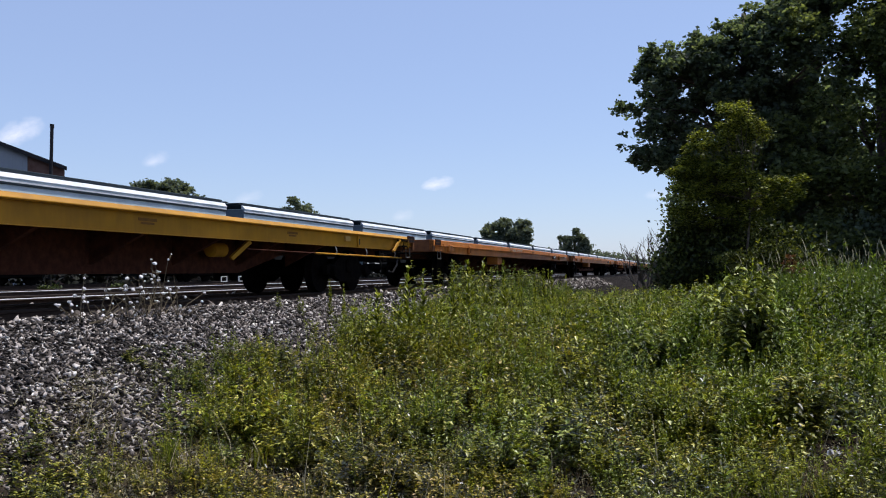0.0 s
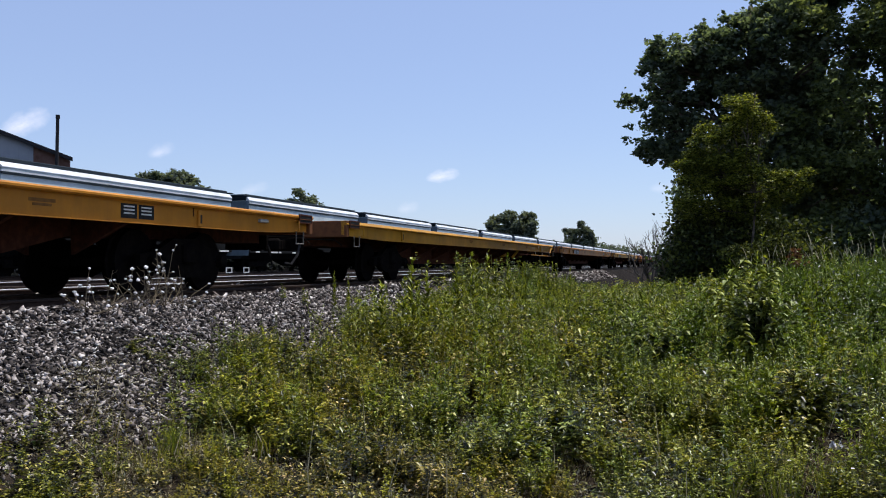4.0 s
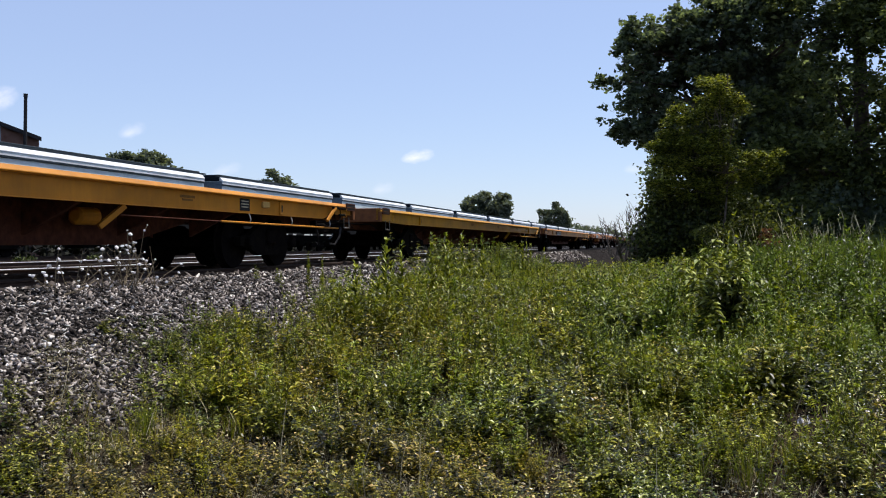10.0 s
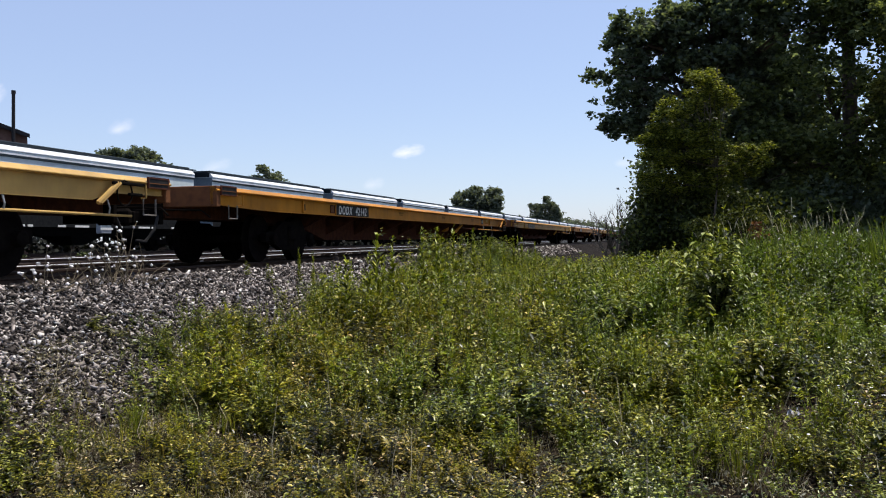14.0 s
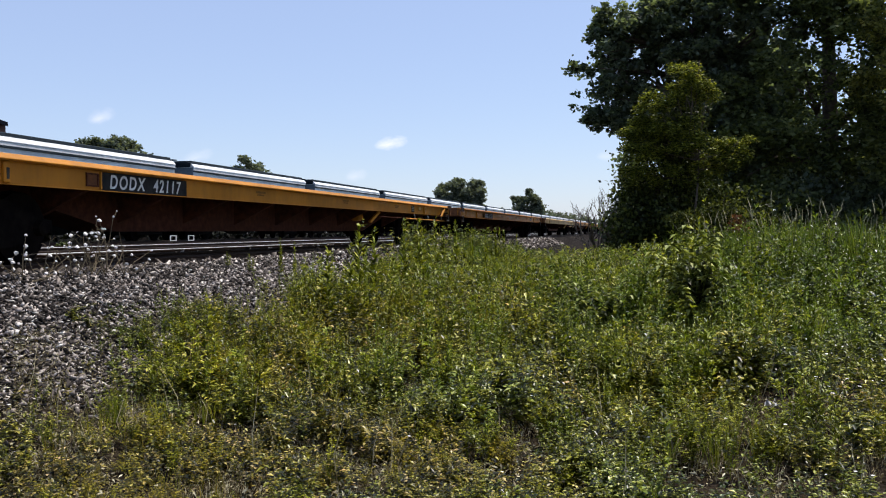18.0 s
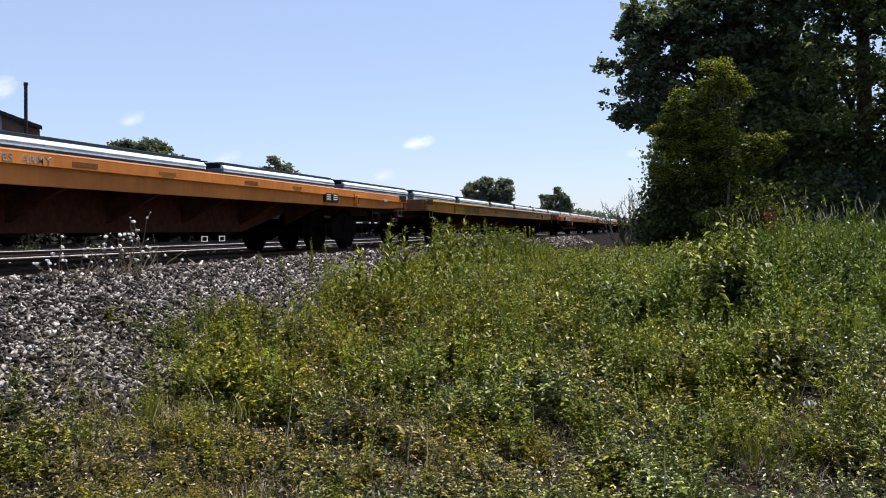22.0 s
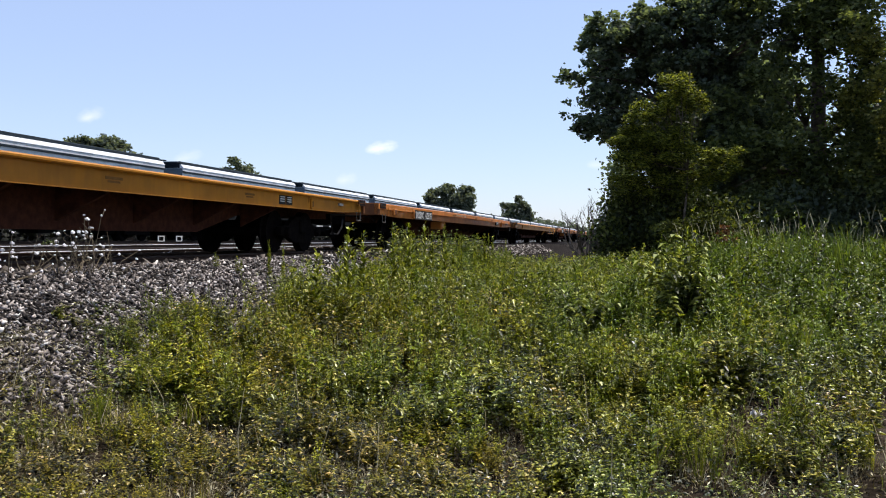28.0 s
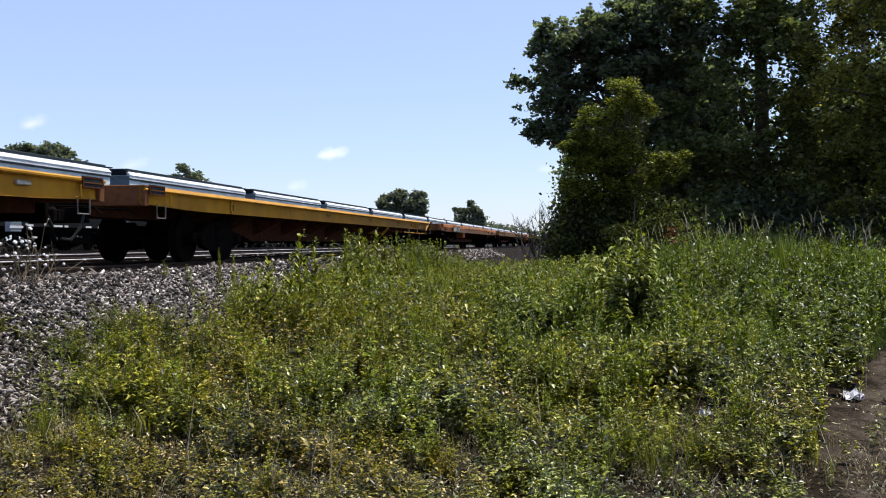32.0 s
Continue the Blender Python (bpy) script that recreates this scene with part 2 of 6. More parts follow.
M = {
    "ground": ground_material(),
    "stone": stone_material(),
    "steel_rail": plain("rail_steel", (0.045, 0.028, 0.02), (0.08, 0.05, 0.036), 0.8),
    "rail_top": plain("polished_rail_head", (0.72, 0.70, 0.68), (0.6, 0.58, 0.56), 0.4, 0.35, 5.0, 0.05),
    "tie": plain("tie_wood", (0.03, 0.024, 0.02), (0.06, 0.05, 0.042), 0.9),
    "yellow": painted("yellow_paint", (0.50, 0.235, 0.012), (0.34, 0.15, 0.018)),
    "tan": painted("faded_yellow_paint", (0.56, 0.34, 0.10), (0.40, 0.24, 0.09)),
    "amber": painted("amber_paint", (0.52, 0.205, 0.016), (0.34, 0.135, 0.02)),
    "orange": painted("orange_paint", (0.65, 0.222, 0.042), (0.43, 0.13, 0.03), 0.55, 0.6),
    # end sills: car paint darkened to stand in for shade; also brown marks
    "end_shade_and_marks": plain("brown_end_shade_and_marks", (0.18, 0.072, 0.028), (0.115, 0.046, 0.023), 0.8),
    "rail_dull": plain("dark_rail_head", (0.055, 0.04, 0.032), (0.035, 0.025, 0.02), 0.8, 0.0),
    "deck": plain("deck_boards", (0.16, 0.12, 0.09), (0.26, 0.21, 0.16), 0.85),
    "under": plain("underframe_rust", (0.055, 0.019, 0.013), (0.105, 0.038, 0.021), 0.9),
    # iron and wheels near black: shade under the cars put into the colour
    "iron": plain("near_black_iron", (0.005, 0.004, 0.004), (0.011, 0.009, 0.007), 1.0, 0.0, 8.0, 0.25, 0.02),
    "wheel": plain("near_black_wheel_steel", (0.006, 0.005, 0.005), (0.013, 0.010, 0.009), 1.0, 0.0, 8.0, 0.25, 0.02),
    "black": plain("black_panel_paint", (0.012, 0.012, 0.013), (0.035, 0.032, 0.03), 0.6),
    "grey_panel": plain("faded_panel_paint", (0.09, 0.085, 0.08), (0.22, 0.16, 0.08), 0.7),
    "worn_panel": plain("worn_panel_paint", (0.22, 0.15, 0.07), (0.34, 0.20, 0.04), 0.75, 0.0, 5.0),
    "white": plain("white_stencil", (0.78, 0.77, 0.74), (0.6, 0.57, 0.52), 0.7),
    "faded_white": plain("faded_stencil", (0.58, 0.53, 0.42), (0.36, 0.3, 0.2), 0.8),
    "dark_stencil": plain("dark_stencil", (0.17, 0.08, 0.025), (0.26, 0.12, 0.03), 0.7),
    "step_steel": plain("worn_step_steel", (0.22, 0.20, 0.18), (0.14, 0.12, 0.10), 0.6, 0.2),
    "grey_steel": plain("pale_steel", (0.42, 0.42, 0.42), (0.28, 0.26, 0.24), 0.5, 0.5),
    "hopper_white": painted("white_car_paint", (0.80, 0.82, 0.84), (0.66, 0.68, 0.69), 0.45, 0.5, 1.2),
    "hopper_pale": painted("pale_grey_car_paint", (0.72, 0.80, 0.79), (0.60, 0.68, 0.66), 0.5, 0.5, 1.2),
    # slate stands for shade on the car ends; also ladders and a pane
    "hopper_grey": plain("slate_end_shade_and_trim", (0.13, 0.18, 0.22), (0.20, 0.24, 0.27), 0.6),
    # near black in place of shade low on the parked cars
    "hopper_dark": plain("shade_dark_car_paint", (0.012, 0.013, 0.014), (0.024, 0.024, 0.023), 1.0, 0.0, 8.0, 0.25, 0.02),
    # leaf tone near black: the shade below the parked cars put into colour
    "shade_weed": leaf_material("shade_dark_far_weeds", (0.009, 0.010, 0.009), (0.015, 0.017, 0.014), (0.025, 0.028, 0.022), None, 0.8, 0.05, 0.3),
    "hopper_roof": plain("dark_roof_walk", (0.018, 0.028, 0.036), (0.035, 0.045, 0.055), 0.85),
    "siding": plain("grey_metal_siding", (0.30, 0.32, 0.35), (0.36, 0.37, 0.39), 0.6, 0.1, 0.6),
    "rust_siding": plain("rusted_siding", (0.12, 0.06, 0.045), (0.20, 0.12, 0.095), 0.85, 0, 1.2),
    "roofing": plain("pale_roofing", (0.5, 0.51, 0.53), (0.40, 0.40, 0.41), 0.6, 0.2, 0.6),
    "stack": plain("black_stack", (0.02, 0.02, 0.022), (0.05, 0.045, 0.045), 0.7),
    "bark": plain("bark", (0.07, 0.055, 0.042), (0.14, 0.115, 0.09), 0.95, 0, 6, 0.8),
    "twig": plain("dry_twig", (0.085, 0.072, 0.06), (0.14, 0.12, 0.10), 0.9),
    "weed": leaf_material("weed_leaves", (0.028, 0.036, 0.004), (0.155, 0.17, 0.020), (0.44, 0.44, 0.17), (0.72, 0.65, 0.50), 0.34, 0.24, 0.5, True, 0.38),
    "tall_weed": leaf_material("tall_weed_leaves", (0.070, 0.094, 0.012), (0.185, 0.23, 0.034), (0.35, 0.39, 0.09), None, 0.38, 0.30, 0.5, True, 0.28),
    "clover": leaf_material("clover_leaves", (0.070, 0.080, 0.007), (0.225, 0.25, 0.024), (0.40, 0.42, 0.07), None, 0.38, 0.32, 0.5, True, 0.28),
    "grass": leaf_material("grass_blades", (0.115, 0.145, 0.036), (0.18, 0.212, 0.055), (0.27, 0.295, 0.09), (0.40, 0.355, 0.17), 0.5, 0.35, 0.5, True, 0.15),
    "dry": leaf_material("dry_grass", (0.10, 0.075, 0.042), (0.28, 0.23, 0.14), (0.66, 0.60, 0.46), None, 0.7, 0.1),
    "shrub": leaf_material("shrub_leaves", (0.055, 0.072, 0.014), (0.22, 0.26, 0.05), (0.52, 0.55, 0.22), None, 0.5, 0.25, 0.5, False, 0.2),
    # near-black leaf colour that stands for shade inside the shrubs
    "shrub_shade_leaf": leaf_material("shrub_shade_leaves", (0.012, 0.018, 0.008), (0.022, 0.032, 0.012), (0.05, 0.07, 0.025), None, 0.7, 0.05, 0.5, False, 0.05),
    # a bluish veil of glare over the crowns is put into this leaf colour
    "cottonwood": leaf_material("veiled_tree_leaves", (0.105, 0.14, 0.12), (0.13, 0.172, 0.14), (0.165, 0.205, 0.16), None, 0.6, 0.6, 0.25),
    "olive_tree": leaf_material("olive_tree_leaves", (0.115, 0.124, 0.04), (0.18, 0.188, 0.058), (0.29, 0.294, 0.096), None, 0.5, 0.55, 0.25),
    "green_tree": leaf_material("mid_green_leaves", (0.10, 0.13, 0.07), (0.14, 0.175, 0.085), (0.19, 0.225, 0.11), None, 0.6, 0.6, 0.3),
    "yellow_tree": leaf_material("yellow_green_leaves", (0.07, 0.09, 0.018), (0.165, 0.19, 0.033), (0.34, 0.365, 0.08), None, 0.5, 0.42, 0.5),
    # distance haze is mixed into this leaf colour: paler, bluish grey-green
    "far_tree": leaf_material("hazed_far_tree_leaves", (0.15, 0.18, 0.165), (0.18, 0.21, 0.185), (0.21, 0.24, 0.20), None, 0.8, 0.4, 0.1, False, 0.05),
    "low_bush": leaf_material("low_bush_leaves", (0.05, 0.062, 0.016), (0.10, 0.118, 0.028), (0.21, 0.22, 0.06), None, 0.5, 0.35, 0.6),
    "bush": leaf_material("bush_leaves", (0.032, 0.044, 0.014), (0.065, 0.085, 0.023), (0.15, 0.17, 0.05), None, 0.5, 0.3, 0.6),
    "red_leaf": leaf_material("withered_red_leaves", (0.10, 0.045, 0.025), (0.19, 0.085, 0.05), (0.28, 0.17, 0.09), None, 0.6, 0.3, 0.6),
    "straw": plain("straw", (0.55, 0.47, 0.30), (0.42, 0.34, 0.2), 0.8),
    "petal": plain("white_petals", (0.80, 0.78, 0.76), (0.70, 0.64, 0.66), 0.8),
    "stem": plain("pale_stem", (0.12, 0.095, 0.06), (0.21, 0.165, 0.11), 0.9),
    "seed": plain("seed_heads", (0.34, 0.31, 0.20), (0.26, 0.24, 0.13), 0.9),
}

# ---- building helpers ----
RNG = np.random.default_rng(7)


def link_mesh(name, bm, mat, parent=None, label="", smooth=False):
    me = bpy.data.meshes.new(name)
    bm.normal_update()
    bm.to_mesh(me)
    bm.free()
    me.materials.append(mat)
    if smooth:
        me.shade_smooth()
    ob = new(name, me)
    ob.parent = parent
    if label:
        ob["label"] = label
    return ob


def part(name, bm, mat, parent, label="", smooth=False):
    return link_mesh(name, bm, mat, parent, label, smooth)


def thing(name, label, category, group="", at=(0, 0, 0), turn=0):
    ob = new(name)
    ob.empty_display_size = 0.2
    ob.matrix_basis = pose(*at, 0, 0, turn)
    return tagged(ob, label, category, group)


def box(bm, x0, x1, y0, y1, z0, z1, bevel=0.0):
    vs = [bm.verts.new((x, y, z)) for z in (z0, z1) for y in (y0, y1) for x in (x0, x1)]
    fs = [bm.faces.new([vs[i] for i in f]) for f in ((0, 2, 3, 1), (4, 5, 7, 6), (0, 1, 5, 4), (2, 6, 7, 3), (0, 4, 6, 2), (1, 3, 7, 5))]
    if bevel:
        es = {e for f in fs for e in f.edges}
        bmesh.ops.bevel(bm, geom=list(es), offset=bevel, segments=1, profile=0.5, affect="EDGES")
    return bm


def boxes(*items, bevel=0.0):
    bm = bmesh.new()
    for i in items:
        box(bm, *i, bevel=bevel)
    return bm


def tube(bm, path, radii, sides=8, caps=True):
    """A round bar along a path of points."""
    path = [Vector(p) for p in path]
    if not isinstance(radii, (list, tuple)):
        radii = [radii] * len(path)
    rings = []
    for i, p in enumerate(path):
        d = (path[min(i + 1, len(path) - 1)] - path[max(i - 1, 0)]).normalized()
        a = d.orthogonal().normalized()
        b = d.cross(a)
        rings.append([bm.verts.new(p + radii[i] * (math.cos(2 * math.pi * k / sides) * a + math.sin(2 * math.pi * k / sides) * b)) for k in range(sides)])
    for r, s in zip(rings, rings[1:]):
        for k in range(sides):
            bm.faces.new((r[k], r[(k + 1) % sides], s[(k + 1) % sides], s[k]))
    if caps:
        bm.faces.new(rings[0][::-1])
        bm.faces.new(rings[-1])
    return bm


def extruded(profile, y0, y1, bm=None):
    """A closed x, z profile drawn out along y."""
    bm = bm or bmesh.new()
    a = [bm.verts.new((x, y0, z)) for x, z in profile]
    b = [bm.verts.new((x, y1, z)) for x, z in profile]
    k = len(profile)
    for i in range(k):
        bm.faces.new((a[i], a[(i + 1) % k], b[(i + 1) % k], b[i]))
    bm.faces.new(a[::-1])
    bm.faces.new(b)
    bmesh.ops.recalc_face_normals(bm, faces=bm.faces[:])
    return bm


def lathe(bm, profile, centre, axis="x", sides=20):
    """A turned body: profile of (along, radius) about the x axis."""
    rings = []
    for s, r in profile:
        ring = []
        for k in range(sides):
            a = 2 * math.pi * k / sides
            ring.append(bm.verts.new((centre[0] + s, centre[1] + r * math.cos(a), centre[2] + r * math.sin(a))))
        rings.append(ring)
    for r, s in zip(rings, rings[1:]):
        for k in range(sides):
            bm.faces.new((r[k], r[(k + 1) % sides], s[(k + 1) % sides], s[k]))
    bm.faces.new(rings[0][::-1])
    bm.faces.new(rings[-1])
    bmesh.ops.recalc_face_normals(bm, faces=bm.faces[:])
    return bm


def quick_mesh(name, verts, faces, mats, index=None, smooth=False, tone=None):
    """One mesh out of arrays: verts (n, 3), faces (m, 3)."""
    me = bpy.data.meshes.new(name)
    n, m = len(verts), len(faces)
    me.vertices.add(n)
    me.vertices.foreach_set("co", np.ascontiguousarray(verts, dtype=np.float32).ravel())
    me.loops.add(m * 3)
    me.loops.foreach_set("vertex_index", np.ascontiguousarray(faces, dtype=np.int32).ravel())
    me.polygons.add(m)
    me.polygons.foreach_set("loop_start", np.arange(0, m * 3, 3, dtype=np.int32))
    for k in mats:
        me.materials.append(k)
    if index is not None:
        me.polygons.foreach_set("material_index", np.ascontiguousarray(index, dtype=np.int32))
    me.update(calc_edges=True)
    if tone is not None:
        me.attributes.new("tone", "FLOAT", "POINT").data.foreach_set("value", np.ascontiguousarray(tone, dtype=np.float32))
    if smooth:
        me.shade_smooth()
    return me


def merged(protos, which, place, scale, turn, lean=None, tone=None):
    """Copies of small shapes laid into one pair of arrays. protos: (verts, faces); the rest: one row a copy."""
    V, Fc, T, off = [], [], [], 0
    for k, (pv, pf) in enumerate(protos):
        sel = np.nonzero(which == k)[0]
        if not len(sel):
            continue
        v = np.broadcast_to(pv, (len(sel), *pv.shape)).copy()
        s = scale[sel]
        v *= s[:, None, None] if s.ndim == 1 else s[:, None, :]
        c, d = np.cos(turn[sel])[:, None], np.sin(turn[sel])[:, None]
        x, y = v[..., 0] * c - v[..., 1] * d, v[..., 0] * d + v[..., 1] * c
        if lean is not None:
            x = x + lean[sel, 0:1] * v[..., 2]
            y = y + lean[sel, 1:2] * v[..., 2]
        v[..., 0], v[..., 1] = x, y
        v += place[sel][:, None, :]
        V.append(v.reshape(-1, 3))
        if tone is not None:
            T.append(np.repeat(tone[sel], len(pv)))
        f = pf[None] + (np.arange(len(sel)) * len(pv))[:, None, None] + off
        Fc.append(f.reshape(-1, 3))
        off += len(sel) * len(pv)
    return (np.concatenate(V), np.concatenate(Fc)) if tone is None else (np.concatenate(V), np.concatenate(Fc), np.concatenate(T))


def rotations(n, rng):
    """Random turns in space, (n, 3, 3)."""
    q = rng.normal(size=(n, 4))
    q /= np.linalg.norm(q, axis=1)[:, None]
    w, x, y, z = q.T
    return np.stack([1 - 2 * (y * y + z * z), 2 * (x * y - z * w), 2 * (x * z + y * w),
                     2 * (x * y + z * w), 1 - 2 * (x * x + z * z), 2 * (y * z - x * w),
                     2 * (x * z - y * w), 2 * (y * z + x * w), 1 - 2 * (x * x + y * y)], -1).reshape(n, 3, 3)


def lettering(text, height, mat, parent, at, name="lettering", width=None, shear=0.0, spaced=1.0, bold=0.0):
    """Painted letters on a face that looks along +x; the text runs along +y."""
    cu = bpy.data.curves.new(name, "FONT")
    cu.body, cu.size, cu.extrude, cu.shear, cu.space_character, cu.offset = text, height * 1.4, 0.002, shear, spaced, 0.012 * bold * height
    ob = bpy.data.objects.new(name, cu)
    me = bpy.data.meshes.new_from_object(ob)
    bpy.data.objects.remove(ob)
    co = np.array([v.co[:] for v in me.vertices])
    co -= (co.max(0) + co.min(0)) / 2
    if width:
        co[:, 0] *= width / np.ptp(co[:, 0])
    out = np.stack([co[:, 2], co[:, 0], co[:, 1]], -1) + np.array(at)
    me.vertices.foreach_set("co", out.astype(np.float32).ravel())
    me.materials.clear()
    me.materials.append(mat)
    me.update()
    for ob in word_parts(name, me, len(text.split())):
        ob.parent = parent


def word_parts(name, me, count):
    """One mesh a word: the letters parted at the widest gaps along y."""
    if count < 2:
        return [new(name, me)]
    spans = np.array([[f([me.vertices[i].co.y for i in p.vertices]) for f in (min, max)] for p in me.polygons])
    spans = spans[np.argsort(spans[:, 0])]
    reach = np.maximum.accumulate(spans[:, 1])
    gaps = np.argsort(spans[1:, 0] - reach[:-1])[::-1][:count - 1]
    cuts = np.sort((reach[gaps] + spans[gaps + 1, 0]) / 2)
    out = []
    for k in range(count):
        bm = bmesh.new()
        bm.from_mesh(me)
        far = [f for f in bm.faces if int(np.searchsorted(cuts, f.calc_center_median().y)) != k]
        bmesh.ops.delete(bm, geom=far, context="FACES")
        part_mesh = bpy.data.meshes.new(name)
        bm.to_mesh(part_mesh)
        bm.free()
        part_mesh.materials.append(me.materials[0])
        out.append(new(name, part_mesh))
    return out

# ---- ground, ballast and tracks ----
def ground_z(x, y):
    """Height of the ground: low verge by the camera, ballast bank up to the track bed, a flat yard behind."""
    x, y = np.asarray(x, float), np.asarray(y, float)
    verge = -1.15 + 0.05 * np.sin(x * 1.3 + 0.7) * np.cos(y * 0.9) + 0.42 * np.exp(-(((x - 3.2) / 2.8) ** 2 + ((y - 18.5) / 6) ** 2))
    bank = -0.07 - (x + 6.55) * 0.455
    yard = np.where(x < -20, -0.32, -0.16)
    z = np.where(x > -6.55, np.maximum(np.minimum(bank, -0.07), verge), yard + 0.09 * np.clip((x + 7.3) / 0.75, 0, 1))
    return z


def sheet(xs, ys):
    X, Y = np.meshgrid(xs, ys, indexing="ij")
    V = np.stack([X, Y, ground_z(X, Y)], -1).reshape(-1, 3)
    a = (np.arange(len(xs) - 1)[:, None] * len(ys) + np.arange(len(ys) - 1)[None]).ravel()
    b, c, d = a + len(ys), a + len(ys) + 1, a + 1
    return V, np.concatenate([np.stack([a, b, c], -1), np.stack([a, c, d], -1)])


xs = np.concatenate([[-2500, -900, -300, -120, -60, -30, -20.2, -19.8, -15, -11, -9], np.arange(-7.6, 8.01, 0.15), [9, 11, 14, 18, 25, 40, 80, 200, 600, 2500]])
ys = np.concatenate([[-600, -200, -60, -20, -8, -3, 0], np.arange(1, 30, 0.3), np.arange(30, 60, 1.5), [62, 75, 100, 150, 250, 500, 1000, 2000, 4000]])
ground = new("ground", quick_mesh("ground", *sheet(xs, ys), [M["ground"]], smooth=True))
tagged(ground, "weedy soil verge and grey gravel yard", "ground", kind="structure")

# Rails and ties. Track centres across the yard.
TRACK_A, TRACK_B, TRACK_C, TRACK_D = -8.55, -12.35, -17.6, -26.5
GAUGE = 0.755


def rail(parent, x, y0, y1, head):
    foot = [(-0.07, -0.17), (0.07, -0.17), (0.07, -0.155), (0.012, -0.135), (0.012, -0.045), (0.034, -0.036), (0.034, -0.020),
            (-0.034, -0.020), (-0.034, -0.036), (-0.012, -0.045), (-0.012, -0.135), (-0.07, -0.155)]
    r = part("rail", extruded([(x + a, min(b, -0.020)) for a, b in foot], y0, y1), M["steel_rail"], parent, "rusty-sided steel rail")
    part("rail_head", extruded([(x - 0.035, -0.019), (x + 0.035, -0.019), (x + 0.036, -0.007), (x + 0.027, 0.0), (x - 0.027, 0.0), (x - 0.036, -0.007)], y0, y1),
         M[head], r, "polished rail head" if head == "rail_top" else "dull rail head")


def track(centre, ties, label):
    t = thing("railway_track", label, "track", "parallel yard tracks")
    tagged(t, kind="structure")
    for side in (-GAUGE, GAUGE):
        # only the near heads of the second and third track are bright
        rail(t, centre + side, -60, 900, "rail_top" if side > 0 and centre in (TRACK_B, TRACK_C) else "rail_dull")
    if ties:
        bm = box(bmesh.new(), -1.3, 1.3, -0.11, 0.11, -0.30, -0.15, bevel=0.012)
        first = part("tie", bm, M["tie"], t)
        first.location = (centre, ties[0], 0)
        y = ties[0]
        while y < ties[1]:
            y += 0.52
            o = first.copy()
            scene.collection.objects.link(o)
            o.location = (centre + RNG.uniform(-0.04, 0.04), y, 0)


track(TRACK_A, (0, 46), "near main track on a ballast bank")
track(TRACK_B, (6, 40), "empty second track with shiny rail heads")
track(TRACK_C, (12, 44), "empty third track with shiny rail heads")
track(TRACK_D, None, "far track under the parked white cars")


def stone_shapes(n, rng):
    """Broken stones: a block with its corners cut unevenly, so that flat faces meet at sharp edges."""
    out = []
    for _ in range(n):
        v = np.array([(x, y, z) for z in (-1, 1) for y in (-1, 1) for x in (-1, 1)], float)
        f = np.array([(0, 2, 3), (0, 3, 1), (4, 5, 7), (4, 7, 6), (0, 1, 5), (0, 5, 4), (2, 6, 7), (2, 7, 3), (0, 4, 6), (0, 6, 2), (1, 3, 7), (1, 7, 5)])
        v = v * rng.uniform(0.5, 1.0, v.shape) + rng.normal(size=v.shape) * 0.12
        v *= rng.uniform((1.0, 0.6, 0.28), (1.75, 1.0, 0.52))
        out.append((v, f))
    return out


def ballast_stones():
    rng = np.random.default_rng(3)
    shapes = stone_shapes(16, rng)
    rows = []
    for y0, y1, x0, x1, per, r0, r1 in ((3.5, 16, -6.75, -3.9, 1350, 0.010, 0.023), (16, 30, -6.75, -4.0, 320, 0.018, 0.034),
                                        (30, 60, -6.9, -5.6, 90, 0.022, 0.045), (3.5, 30, -7.6, -6.75, 120, 0.03, 0.05),
                                        (8, 36, -11.2, -10.0, 45, 0.03, 0.055), (-10, 3.5, -7.6, -4.1, 220, 0.025, 0.045)):
        n = int((y1 - y0) * (x1 - x0) * per)
        rows.append(np.stack([rng.uniform(x0, x1, n), rng.uniform(y0, y1, n), rng.uniform(r0, r1, n) * rng.choice([0.7, 1, 1, 1.35], n)], -1))
    p = np.concatenate(rows)
    keep = (p[:, 0] < -4.5 + 0.3 * np.sin(p[:, 1] * 2.1)) | (rng.random(len(p)) < 0.25)
    p = p[keep]
    n = len(p)
    place = np.stack([p[:, 0], p[:, 1], ground_z(p[:, 0], p[:, 1]) + p[:, 2] * rng.uniform(-0.3, 1.1, n)], -1)
    rot = rotations(n, rng)
    # most lie on a broad side
    spin, tip = rng.uniform(0, 6.28, n), rng.normal(size=(n, 2)) * 0.45
    flat = np.stack([np.cos(spin), -np.sin(spin), tip[:, 0], np.sin(spin), np.cos(spin), tip[:, 1], -tip[:, 0], -tip[:, 1], np.ones(n)], -1).reshape(n, 3, 3)
    rot = np.where((rng.random(n) < 0.65)[:, None, None], flat, rot)
    which = rng.integers(0, len(shapes), n)
    V, Fc, off = [], [], 0
    for k, (pv, pf) in enumerate(shapes):
        s = np.nonzero(which == k)[0]
        v = np.einsum("nij,vj->nvi", rot[s], pv) * p[s, 2][:, None, None] + place[s][:, None, :]
        V.append(v.reshape(-1, 3))
        Fc.append((pf[None] + (np.arange(len(s)) * len(pv))[:, None, None] + off).reshape(-1, 3))
        off += len(s) * len(pv)
    ob = new("ballast_stones", quick_mesh("ballast_stones", np.concatenate(V), np.concatenate(Fc), [M["stone"]]))
    tagged(ob, "crushed grey and brownish ballast stones on the bank", "gravel", kind="stuff")


ballast_stones()

# ---- the moving train of flat cars ----
HALF, DECK, CAR = 1.45, 1.32, 28.3   # half width, deck height, length over couplers
LEN = 26.6                           # deck length
